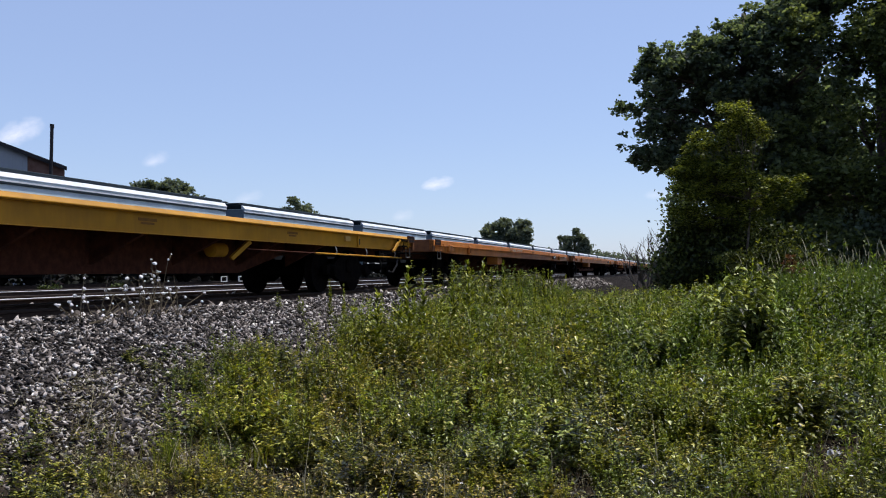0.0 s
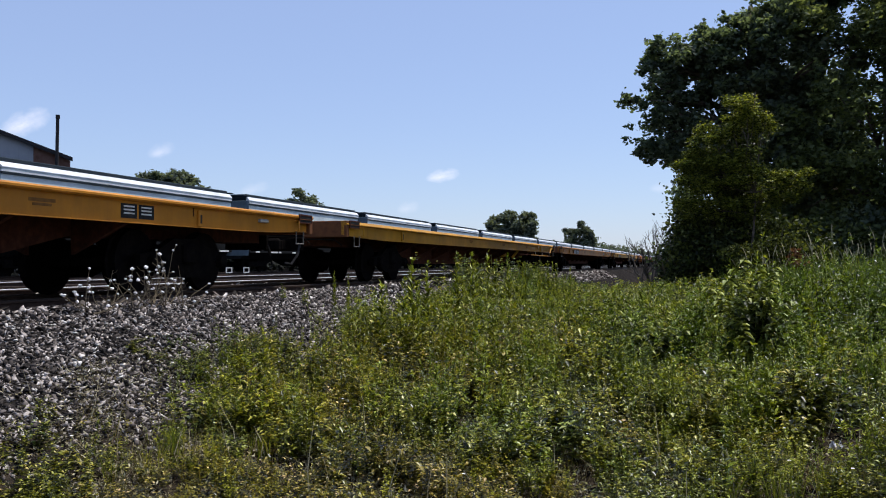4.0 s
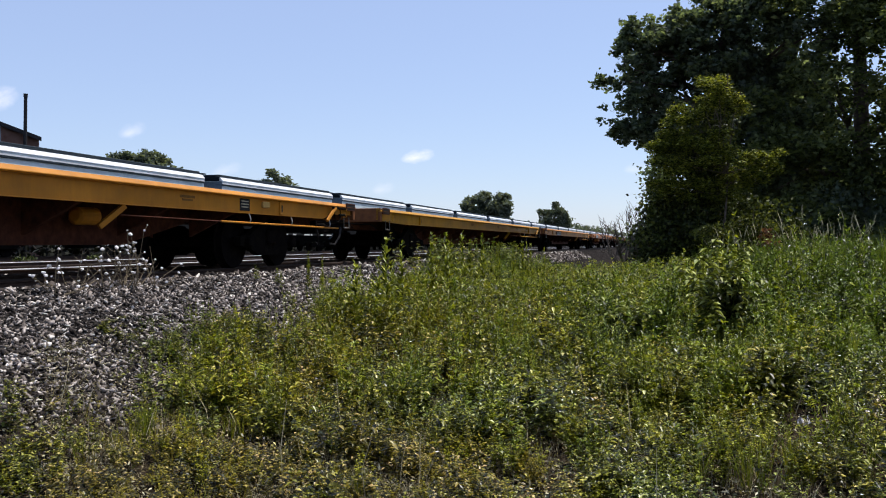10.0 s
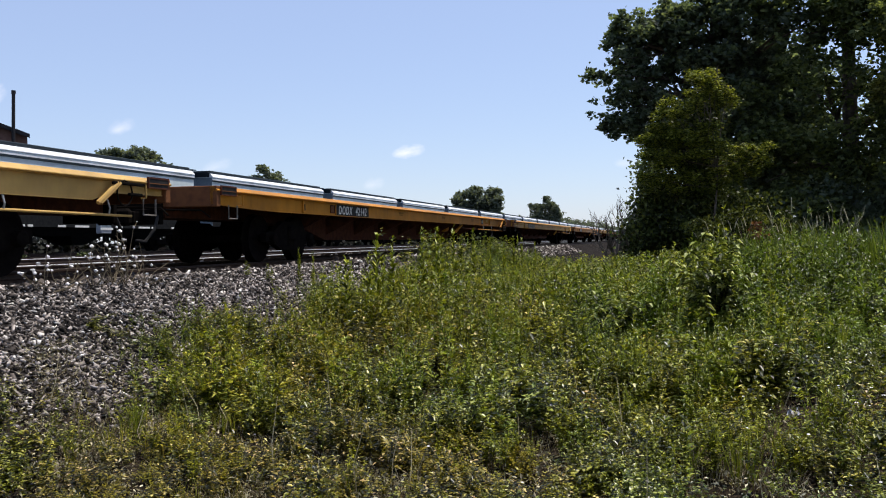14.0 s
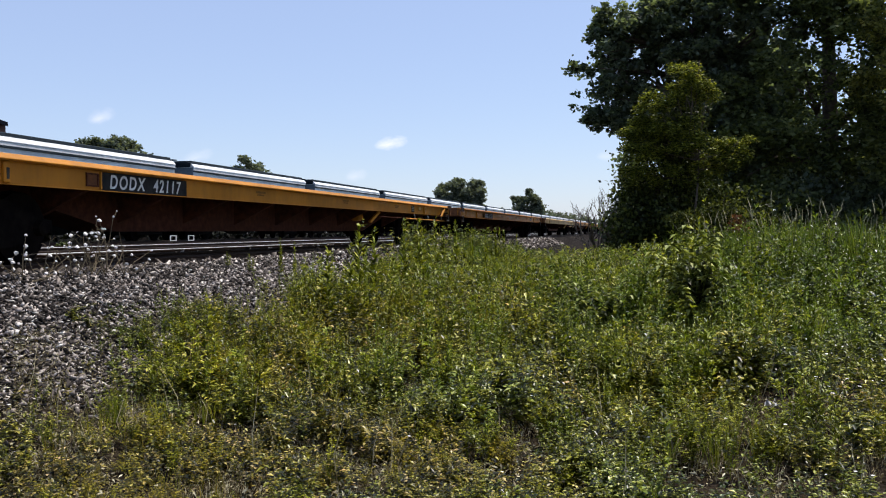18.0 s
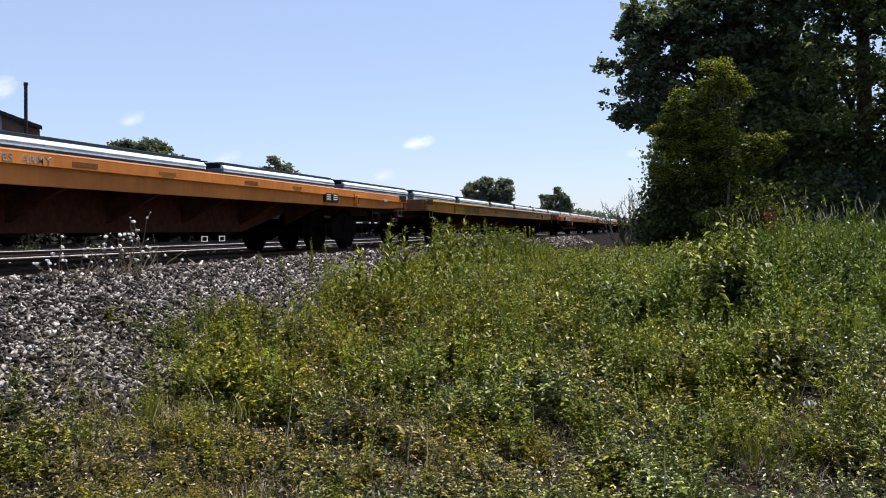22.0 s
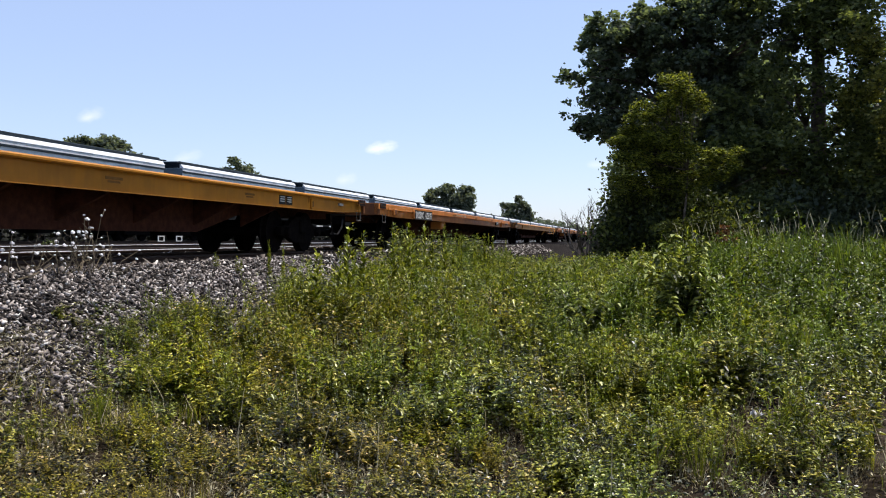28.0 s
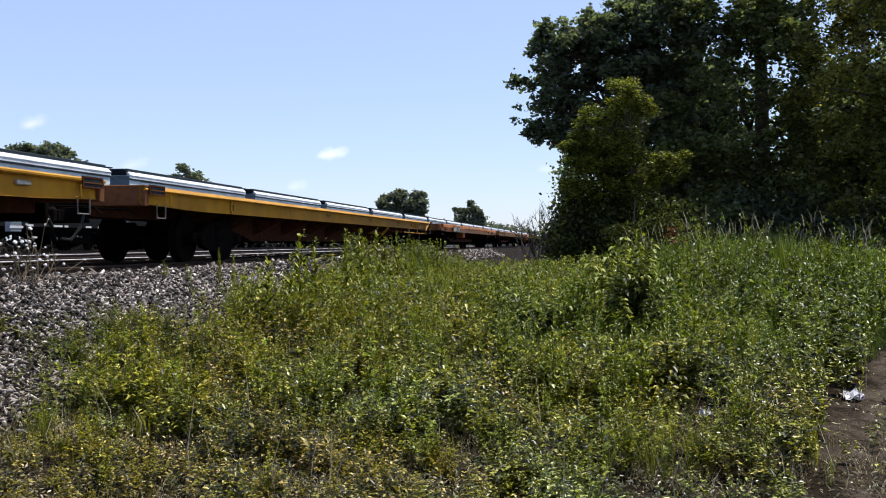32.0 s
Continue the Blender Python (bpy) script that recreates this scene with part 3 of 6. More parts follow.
BACK = 0.085                         # how far the plain web lies back under the lip


def side_sill(side, newer, stepped):
    """Deep side sill: a lit lip along the deck edge over a web with a bottom flange, tapered at the ends;
    the stepped kind has a cambered top and an upper plate that stands out over the lower web."""
    bm = bmesh.new()
    ends = [(-LEN / 2, 0.30), (-LEN / 2 + 1.6, 0.35), (-LEN / 2 + 2.4, 0.36), (LEN / 2 - 2.4, 0.36), *([(LEN / 2 - 1.6, 0.35), (LEN / 2, 0.30)] if newer else [(LEN / 2 - 1.75, 0.36), (LEN / 2 - 1.3, 0.25), (LEN / 2, 0.24)])]
    stations = ends[:3] + ([(y, 0.36) for y in (-8, -4, 0, 4, 8)] if stepped else []) + ends[3:]
    rings, lips = [], bmesh.new()
    lip_rings = []
    for y, d in stations:
        top = DECK + (0.035 * (1 - (2 * y / LEN) ** 2) if stepped else 0)
        lip = (0.045, 0.02, 0.03, 0.03) if stepped else (0.045, 0.025, 0.05, 0.07) if newer else (0.075, 0.065, 0.075, 0.09)
        prof = [(HALF - 0.14, top), (HALF - lip[0], top), (HALF, top - lip[1]), (HALF, top - lip[2]), (HALF - (0 if stepped else 0.03), top - lip[3] - 0.0005), (HALF - 0.14, top - lip[3])]
        lip_rings.append([lips.verts.new((side * x, y, z)) for x, z in prof])
        if stepped:
            web = [(HALF - 0.001, top - lip[3] - 0.001), (HALF - 0.001, top - 0.165), (HALF - 0.06, top - 0.17), (HALF - 0.06, DECK - d)]
        else:
            web = [(HALF - BACK, top - lip[3] - 0.001), (HALF - BACK, DECK - d + 0.012), (HALF - BACK + 0.014, DECK - d + 0.008), (HALF - BACK + 0.014, DECK - d)]
        prof = [(HALF - 0.14, top - lip[3] - 0.001)] + web + [(HALF - 0.14, DECK - d)]
        rings.append([bm.verts.new((side * x, y, z)) for x, z in prof])
    for m, rr in ((bm, rings), (lips, lip_rings)):
        k = len(rr[0])
        for a, b in zip(rr, rr[1:]):
            for i in range(k):
                m.faces.new((a[i], a[(i + 1) % k], b[(i + 1) % k], b[i]))
        m.faces.new(rr[0][::-1])
        m.faces.new(rr[-1])
        bmesh.ops.recalc_face_normals(m, faces=m.faces[:])
    return bm, lips


def truck(car, y):
    bol = part("truck", boxes((-1.15, 1.15, y - 0.16, y + 0.16, 0.42, 0.72), (-0.35, 0.35, y - 0.3, y + 0.3, 0.70, 0.85), bevel=0.03), M["iron"], car, "steel four-wheel truck, near black for under-car shade")
    for s in (-1, 1):
        x = s * 1.02
        prof = [(-1.15, 0.40), (-1.15, 0.56), (-0.78, 0.60), (-0.35, 0.80), (0.35, 0.80), (0.78, 0.60), (1.15, 0.56), (1.15, 0.40), (0.8, 0.36), (0.42, 0.22), (-0.42, 0.22), (-0.8, 0.36)]
        bm = bmesh.new()
        a = [bm.verts.new((x - 0.06, y + p, z)) for p, z in prof]
        b = [bm.verts.new((x + 0.06, y + p, z)) for p, z in prof]
        for i in range(len(prof)):
            j = (i + 1) % len(prof)
            bm.faces.new((a[i], a[j], b[j], b[i]))
        bm.faces.new(a[::-1])
        bm.faces.new(b)
        for sy in (-0.89, 0.89):
            lathe(bm, [(0.0, 0.11), (0.09, 0.10), (0.11, 0.07)] if s > 0 else [(-0.11, 0.07), (-0.09, 0.10), (0.0, 0.11)], (x + s * 0.06, y + sy, 0.46), sides=10)
        for q in (-0.14, 0.0, 0.14):
            tube(bm, [(x + s * 0.02, y + q, 0.30), (x + s * 0.02, y + q, 0.56)], 0.06, 8)
        bmesh.ops.recalc_face_normals(bm, faces=bm.faces[:])
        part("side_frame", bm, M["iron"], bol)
    for sy in (-0.89, 0.89):
        bm = tube(bmesh.new(), [(-0.9, y + sy, 0.46), (0.9, y + sy, 0.46)], 0.08, 8)
        for s in (-1, 1):
            x = s * GAUGE
            prof = [(-0.07, 0.19), (-0.065, 0.34), (-0.06, 0.46), (0.055, 0.455), (0.075, 0.485), (0.1, 0.48), (0.1, 0.40), (0.03, 0.36), (0.03, 0.18)]
            if s > 0:
                prof = [(-a, r) for a, r in prof[::-1]]
            lathe(bm, prof, (x, y + sy, 0.46), sides=20)
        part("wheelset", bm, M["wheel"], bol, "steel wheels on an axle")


def end_gear(car, s, paint):
    """Coupler, end sill, steps, corner brackets and hoses at one end; s is +1 at the leading end."""
    y = s * LEN / 2
    lo, hi = sorted((y - s * 0.14, y))
    # the end face's shade is put into this darker brown
    part("end_sill", boxes((-HALF + 0.02, HALF - 0.02, lo, hi, DECK - 0.34, DECK + 0.004), bevel=0.012), M["end_shade_and_marks"], car, "end sill in car paint browned down for shade")
    part("striker", boxes((-0.45, 0.45, *sorted((y, y + s * 0.10)), DECK - 0.62, DECK - 0.2), bevel=0.012), M["iron"], car, "coupler housing, near black for under-car shade")
    cp = part("coupler", boxes((-0.10, 0.10, *sorted((y, y + s * 0.34)), 0.72, 0.92), bevel=0.02), M["iron"], car, "steel coupler, near black for under-car shade")
    part("knuckle", boxes((-0.14, 0.12, *sorted((y + s * 0.34, y + s * 0.54)), 0.68, 0.96), bevel=0.05), M["iron"], cp)
    lever = tube(bmesh.new(), [(HALF - 0.1, y + s * 0.06, 0.80), (HALF - 0.25, y + s * 0.10, 0.92), (0.3, y + s * 0.12, 0.95), (0.08, y + s * 0.24, 0.93)], 0.014, 6)
    part("uncoupling_lever", lever, M["iron"], car)
    hose = tube(bmesh.new(), [(0.4, y + s * 0.08, 0.85), (0.42, y + s * 0.22, 0.62), (0.36, y + s * 0.40, 0.42), (0.28, y + s * 0.54, 0.44)], 0.028, 6)
    part("air_hose", hose, M["black"], car, "black rubber air hose")
    for q in (-1, 1):
        x = q * (HALF - 0.02)
        ys = y - s * 0.55
        st = tube(bmesh.new(), [(x, ys - 0.15, DECK - 0.30), (x, ys - 0.15, 0.79), (x, ys + 0.15, 0.79), (x, ys + 0.15, DECK - 0.30)], 0.014, 6)
        part("stirrup_step", st, M["step_steel"], car, "bent steel stirrup step")
        xo = q * HALF
        a, b = sorted((y - s * 0.10, y - s * 0.62))
        lo, hi = sorted((xo - q * 0.01, xo + q * 0.018))
        br = part("corner_bracket", boxes((lo, hi, a, b, DECK - 0.012, DECK + 0.012), (lo, hi, a, b, DECK - 0.150, DECK - 0.132), (lo, hi, a, a + 0.02, DECK - 0.132, DECK - 0.012),
                                          (lo, hi, b - 0.02, b, DECK - 0.132, DECK - 0.012)), M["under"], car, "dark rusty bracket")
        # no hollow here: a black plate gives the pocket its shade
        part("pocket", boxes((*sorted((xo - q * 0.008, xo + q * 0.012)), a + 0.02, b - 0.02, DECK - 0.131, DECK - 0.013)), M["black"], br, "black plate standing for the pocket's shaded recess")
        part("pocket_bar", boxes((*sorted((xo + q * 0.013, xo + q * 0.022)), a + 0.02, b - 0.02, DECK - 0.085, DECK - 0.072)), M["end_shade_and_marks"], br, "dull brown bar across the pocket")
        part("grab_iron", tube(bmesh.new(), [(xo - q * 0.02, y - s * 0.75, DECK - 0.30), (xo + q * 0.06, y - s * 0.75, DECK - 0.30), (xo + q * 0.06, y - s * 0.75, DECK - 0.12), (xo - q * 0.02, y - s * 0.75, DECK - 0.12)], 0.012, 6), paint, car)


def flat_car_base(paint, newer, label):
    car = thing("flat_car", label, "flat car", "moving train of flat cars")
    part("deck", boxes((-HALF + 0.141, HALF - 0.141, -LEN / 2 + 0.141, LEN / 2 - 0.141, DECK - 0.07, DECK - 0.015)), M["deck"], car, "worn brown deck boards")
    for s in (-1, 1):
        web, lip = side_sill(s, newer, paint is M["orange"])
        sill = part("side_sill", web, paint, car)
        part("edge_lip", lip, paint, sill, "brighter deck edge lip")
        end_gear(car, s, paint)
        truck(car, s * (LEN / 2 - 3.65))
    bm = bmesh.new()
    prof = [(-LEN / 2 + 0.15, 0.82), (-LEN / 2 + 5.4, 0.80), (-LEN / 2 + 7.2, 0.42), (LEN / 2 - 7.2, 0.42), (LEN / 2 - 5.4, 0.80), (LEN / 2 - 0.15, 0.82), (LEN / 2 - 0.15, DECK - 0.075), (-LEN / 2 + 0.15, DECK - 0.075)]
    a = [bm.verts.new((-0.38, y, z)) for y, z in prof]
    b = [bm.verts.new((0.38, y, z)) for y, z in prof]
    for i in range(len(prof)):
        j = (i + 1) % len(prof)
        bm.faces.new((a[i], a[j], b[j], b[i]))
    bm.faces.new(a[::-1])
    bm.faces.new(b)
    bmesh.ops.recalc_face_normals(bm, faces=bm.faces[:])
    part("centre_sill", bm, M["under"], car, "rust-brown fish-bellied centre sill")
    for i in range(9):
        y = -8 + 2 * i
        for s in (-1, 1):
            bm = bmesh.new()
            vs = [(s * 0.38, 0.55), (s * 0.38, DECK - 0.08), (s * (HALF - 0.15), DECK - 0.08), (s * (HALF - 0.15), DECK - 0.33)]
            p = [[bm.verts.new((x, y + d, z)) for x, z in vs] for d in (-0.04, 0.04)]
            for k in range(4):
                bm.faces.new((p[0][k], p[0][(k + 1) % 4], p[1][(k + 1) % 4], p[1][k]))
            bm.faces.new(p[0][::-1])
            bm.faces.new(p[1])
            bmesh.ops.recalc_face_normals(bm, faces=bm.faces[:])
            part("cross_bearer", bm, M["under"], car)
    if not newer:
        part("air_reservoir", tube(bmesh.new(), [(0.62, LEN / 2 - 8.62 + a, 0.82) for a in (0, 0.03, 0.42, 0.45)], [0.08, 0.125, 0.125, 0.08], 14), paint, car, "paint-covered brake air reservoir", smooth=False)
    stepped = paint is M["orange"]
    x0 = HALF - (0.006 if stepped else BACK + 0.004)
    xb = x0 - 0.05 if stepped else x0
    for y in (LEN / 2 - 3.8, -LEN / 2 + (3.9 if stepped else 3.62)):
        part("jacking_plate", boxes((xb, x0 + 0.05, y - 0.05, y + 0.05, DECK - 0.345, DECK - 0.10), bevel=0.015), paint, car)
        # the slot's inner shade is a black strip on the plate
        part("slot_shade", boxes((x0 + 0.046, x0 + 0.056, y - 0.022, y + 0.022, DECK - 0.30, DECK - 0.17)), M["black"], car, "black strip standing for a shaded slot")
    zs = DECK - (0.05 if stepped else 0.15)
    for y in (-3.1, 1.7, 6.1):
        part("stencil_block", boxes((x0, x0 + 0.008, y, y + 0.42, zs - 0.04, zs), (x0, x0 + 0.008, y + 0.06, y + 0.36, zs - 0.085, zs - 0.055)), M["dark_stencil"], car, "small unreadable dark stencilling")
    if newer:
        yp = LEN / 2 - 5.6
        for u in (0, 0.37):
            pn = part("data_panel", boxes((xb, x0 + 0.01, yp + u, yp + u + 0.33, DECK - 0.30, DECK - 0.11)), M["black"], car, "black data panel")
            for r in range(3):
                part("panel_mark", boxes((x0 + 0.01, x0 + 0.014, yp + 0.05 + u, yp + 0.27 + u, DECK - 0.155 - 0.045 * r, DECK - 0.135 - 0.045 * r)), M["white"], pn, "unreadable white line")
        if stepped:
            sq = part("card_holder", boxes((xb, x0 + 0.03, -LEN / 2 + 1.5, -LEN / 2 + 1.85, DECK - 0.31, DECK - 0.11), bevel=0.01), paint, car)
            part("card", boxes((x0 + 0.031, x0 + 0.035, -LEN / 2 + 1.55, -LEN / 2 + 1.8, DECK - 0.28, DECK - 0.14)), M["end_shade_and_marks"], sq, "dark maroon card plate")
            part("tool_box", boxes((HALF - 0.55, HALF - 0.12, -LEN / 2 + 8.6, -LEN / 2 + 9.3, 0.68, DECK - 0.365), bevel=0.02), paint, car)
        for y in (LEN / 2 - 3.95, -LEN / 2 + 3.75):
            part("web_joint", boxes((x0, x0 + 0.012, y, y + 0.018, DECK - 0.2, DECK - 0.075)), M["under"], car, "dark upright joint")
        part("lamp_bracket", boxes((xb, x0 + 0.06, LEN / 2 - 2.0, LEN / 2 - 1.72, DECK - 0.2, DECK - 0.14), bevel=0.01), M["grey_steel"], car)
    else:
        yr = LEN / 2
        if paint is not M["yellow"]:
            pn = part("data_panel", boxes((x0, x0 + 0.01, yr - 5.35, yr - 5.0, DECK - 0.32, DECK - 0.11)), M["black"], car, "black data panel")
            for k in range(3):
                part("panel_mark", boxes((x0 + 0.01, x0 + 0.014, yr - 5.3, yr - 5.05, DECK - 0.165 - 0.05 * k, DECK - 0.145 - 0.05 * k)), M["faded_white"], pn, "unreadable pale line")
        rod = tube(bmesh.new(), [(HALF - 0.08, yr - 6.0, 0.80), (HALF - 0.08, yr - 3.2, 0.785), (HALF - 0.08, yr - 0.9, 0.77)], 0.018, 8)
        r = part("brake_rod", rod, paint, car, "long painted brake rod")
        part("thin_rod", tube(bmesh.new(), [(HALF - 0.12, yr - 8.6, 0.82), (HALF - 0.08, yr - 6.0, 0.80)], 0.010, 6), M["under"], r)
        for d in (1.4, 3.3, 5.0):
            part("rod_hanger", tube(bmesh.new(), [(HALF - 0.1, yr - d, DECK - 0.34), (HALF - 0.06, yr - d, 0.86), (HALF - 0.08, yr - d, 0.78)], 0.012, 6), M["grey_steel"], r)
        bm = bmesh.new()
        for q in (0, 0.05):
            tube(bm, [(HALF + 0.01, yr - 1.75 + q, DECK - 0.40), (HALF + 0.03, yr - 1.35 + q, DECK - 0.12)], 0.03, 6)
        part("hand_brake_brace", bm, paint, car, "slanting brake brace")
        part("brake_lever", boxes((HALF, HALF + 0.05, yr - 1.45, yr - 0.75, DECK - 0.14, DECK - 0.10), (HALF, HALF + 0.05, yr - 1.1, yr - 0.8, DECK - 0.28, DECK - 0.24), bevel=0.01), M["iron"], car)
        wheel = bmesh.new()
        tube(wheel, [(HALF + 0.03, yr - 1.2 + 0.17 * math.cos(a * math.pi / 6), DECK - 0.25 + 0.17 * math.sin(a * math.pi / 6)) for a in range(13)], 0.012, 6)
        part("brake_wheel", wheel, M["iron"], car)
        part("slanting_plate", tube(bmesh.new(), [(HALF - 0.34, yr - 8.75, 0.66), (HALF - 0.16, yr - 8.45, DECK - 0.37)], 0.05, 4), paint, car)
        part("tag_bracket", boxes((x0, x0 + 0.05, yr - 4.55, yr - 4.3, DECK - 0.24, DECK - 0.13), bevel=0.012), M["tan"], car)
    return car


BASES = {}


def flat_car(index, colour, newer, number, panel):
    words = {"yellow": "yellow", "tan": "faded tan-yellow", "amber": "amber", "orange": "orange"}[colour]
    style = "with twin data panels" if newer else "with a long brake rod"
    label = "long weathered %s steel flat car %s" % (words, style)
    key = (colour, newer)
    if key not in BASES:
        car = BASES[key] = flat_car_base(M[colour], newer, label)
    else:
        car = copy_thing(BASES[key], Matrix())
    car["label"] = label
    if newer and colour == "orange":
        lettering("UNITED  STATES  ARMY", 0.092, M["white"], car, (HALF + 0.001, -1.49, DECK - 0.068), width=2.0, spaced=1.12, bold=1.0)
    if index == 14:
        for y in (-0.13, 4.21):
            part("paint_patch", boxes((HALF - 0.01, HALF + 0.003, y, y + 0.48, DECK - 0.105, DECK - 0.042)), M["end_shade_and_marks"], car, "dark brown painted-over patch")
    if index == 12:
        rng = np.random.default_rng(12)
        for y in [*rng.uniform(1.0, 2.4, 11), *rng.uniform(3.6, 4.25, 6)]:
            drop = rng.uniform(0.02, 0.085)
            part("rust_streak", boxes((HALF - 0.01, HALF + 0.002, y, y + rng.uniform(0.01, 0.035), DECK - 0.045 - drop, DECK - 0.04)), M["end_shade_and_marks"], car, "dark rust streak")
    if index == 13:
        yc = -LEN / 2 + 6.1
        pn = part("number_panel", boxes((HALF - BACK, HALF - BACK + 0.006, yc - 1.2, yc + 1.2, DECK - 0.35, DECK - 0.085)), M["worn_panel"], car, "worn illegible number panel")
        for k in range(9):
            y = yc - 0.85 + 0.21 * k + (0.15 if k > 3 else 0)
            part("panel_mark", boxes((HALF - BACK + 0.006, HALF - BACK + 0.009, y, y + 0.05 + 0.04 * (k % 3), DECK - 0.31 + 0.03 * (k % 2), DECK - 0.13)), M["dark_stencil"], pn, "worn illegible mark")
    if number:
        x0, yc = HALF - (0.004 if colour == "orange" else BACK), -LEN / 2 + (6.68 if index == 2 else 6.25 if index == 7 else 5.3 if colour == "orange" else 6.55)
        wide = 1.22 if colour == "orange" or index == 7 else 1.11
        if panel:
            part("number_panel", boxes((x0 - (0.05 if colour == "orange" else -0.001), x0 + 0.006, yc - wide, yc + wide, DECK - (0.366 if colour == "orange" else 0.352), DECK - (0.06 if colour == "orange" else 0.10))), M["black" if panel == 1 else "grey_panel"], car, "dark painted panel" if panel == 1 else "faded grey panel")
        tall = 0.222 if colour == "orange" else 0.19
        lettering(number.replace(" ", "  "), tall, M["white" if panel != 2 else "faded_white"], car, (x0 + 0.009, yc, DECK - (0.215 if colour == "orange" else 0.225)), "number_lettering", width=(1.8 if colour == "orange" else 1.68) * wide, shear=0.17, spaced=1.28, bold=2.1)
        if colour != "orange" and panel == 1:
            y = -LEN / 2 + 1.65 if index == 2 else yc - wide - 0.34
            holder = part("card_holder", boxes((x0, x0 + 0.02, y, y + 0.26, DECK - 0.31, DECK - 0.29), (x0, x0 + 0.02, y, y + 0.26, DECK - 0.15, DECK - 0.13), (x0, x0 + 0.02, y, y + 0.025, DECK - 0.29, DECK - 0.15), (x0, x0 + 0.02, y + 0.235, y + 0.26, DECK - 0.29, DECK - 0.15)), M["under"], car, "dark square card holder")
            part("card", boxes((x0, x0 + 0.006, y + 0.026, y + 0.234, DECK - 0.289, DECK - 0.151)), M["end_shade_and_marks"], holder, "dull brown card plate")
            part("web_rib", boxes((x0, x0 + 0.03, yc - wide - 0.05, yc - wide - 0.02, DECK - 0.34, DECK - 0.1), bevel=0.006), M[colour], car, "upright stiffening rib")
    return car


TRAIN = [(-8, "orange", 1, "", 1), (-7, "orange", 1, "", 1), (-6, "amber", 0, "", 1), (-5, "yellow", 0, "", 1), (-4, "orange", 1, "", 1), (-3, "orange", 1, "", 1), (-2, "orange", 1, "", 1),
         (-1, "yellow", 0, "DODX 42253", 2), (0, "amber", 1, "DODX 42114", 1), (1, "yellow", 0, "", 0), (2, "amber", 1, "DODX 42047", 1), (3, "orange", 1, "DODX 42480", 1),
         (4, "amber", 0, "DODX 42077", 1), (5, "yellow", 0, "", 0), (6, "amber", 0, "DODX 42024", 1), (7, "yellow", 0, "DODX 42190", 2), (8, "amber", 0, "DODX 42142", 1),
         (9, "tan", 0, "", 0), (10, "amber", 1, "DODX 42175", 1), (11, "amber", 0, "DODX 42117", 1), (12, "orange", 1, "DODX 42462", 1), (13, "yellow", 1, "", 0),
         (14, "orange", 1, "DODX 42402", 1), (15, "orange", 1, "DODX 42436", 1), (16, "amber", 0, "", 0), (17, "orange", 1, "DODX 42376", 1), (18, "amber", 1, "DODX 42090", 1),
         (19, "orange", 1, "DODX 42410", 1), (20, "yellow", 0, "", 0), (21, "yellow", 1, "", 0), (22, "orange", 1, "", 0), (23, "amber", 0, "", 0)]
CARS = [(i, flat_car(i, *rest)) for i, *rest in TRAIN]


# slack in the couplings, car by car
CREEP = {0: -0.12, 2: 0.05, 3: -0.25, 4: 0.1, 5: 0.28, 6: 0.2, 7: 0.42, 8: 0.28, 9: 0.62, 10: 0.45, 11: 0.58, 12: 0.42, 13: 0.42, 14: 0.2, 15: -0.08, 16: -0.2, 17: -0.4, 18: 0.05, 19: 0.0, 20: -0.65, 21: -0.15}


def head(t, i):
    """Where the leading deck end of car i is at t seconds, along y."""
    u = t - 16
    return CREEP.get(i, 0) + 303.99 + 19.175 * u - 0.0161 * u * u - 0.00005 * u ** 3 - CAR * i

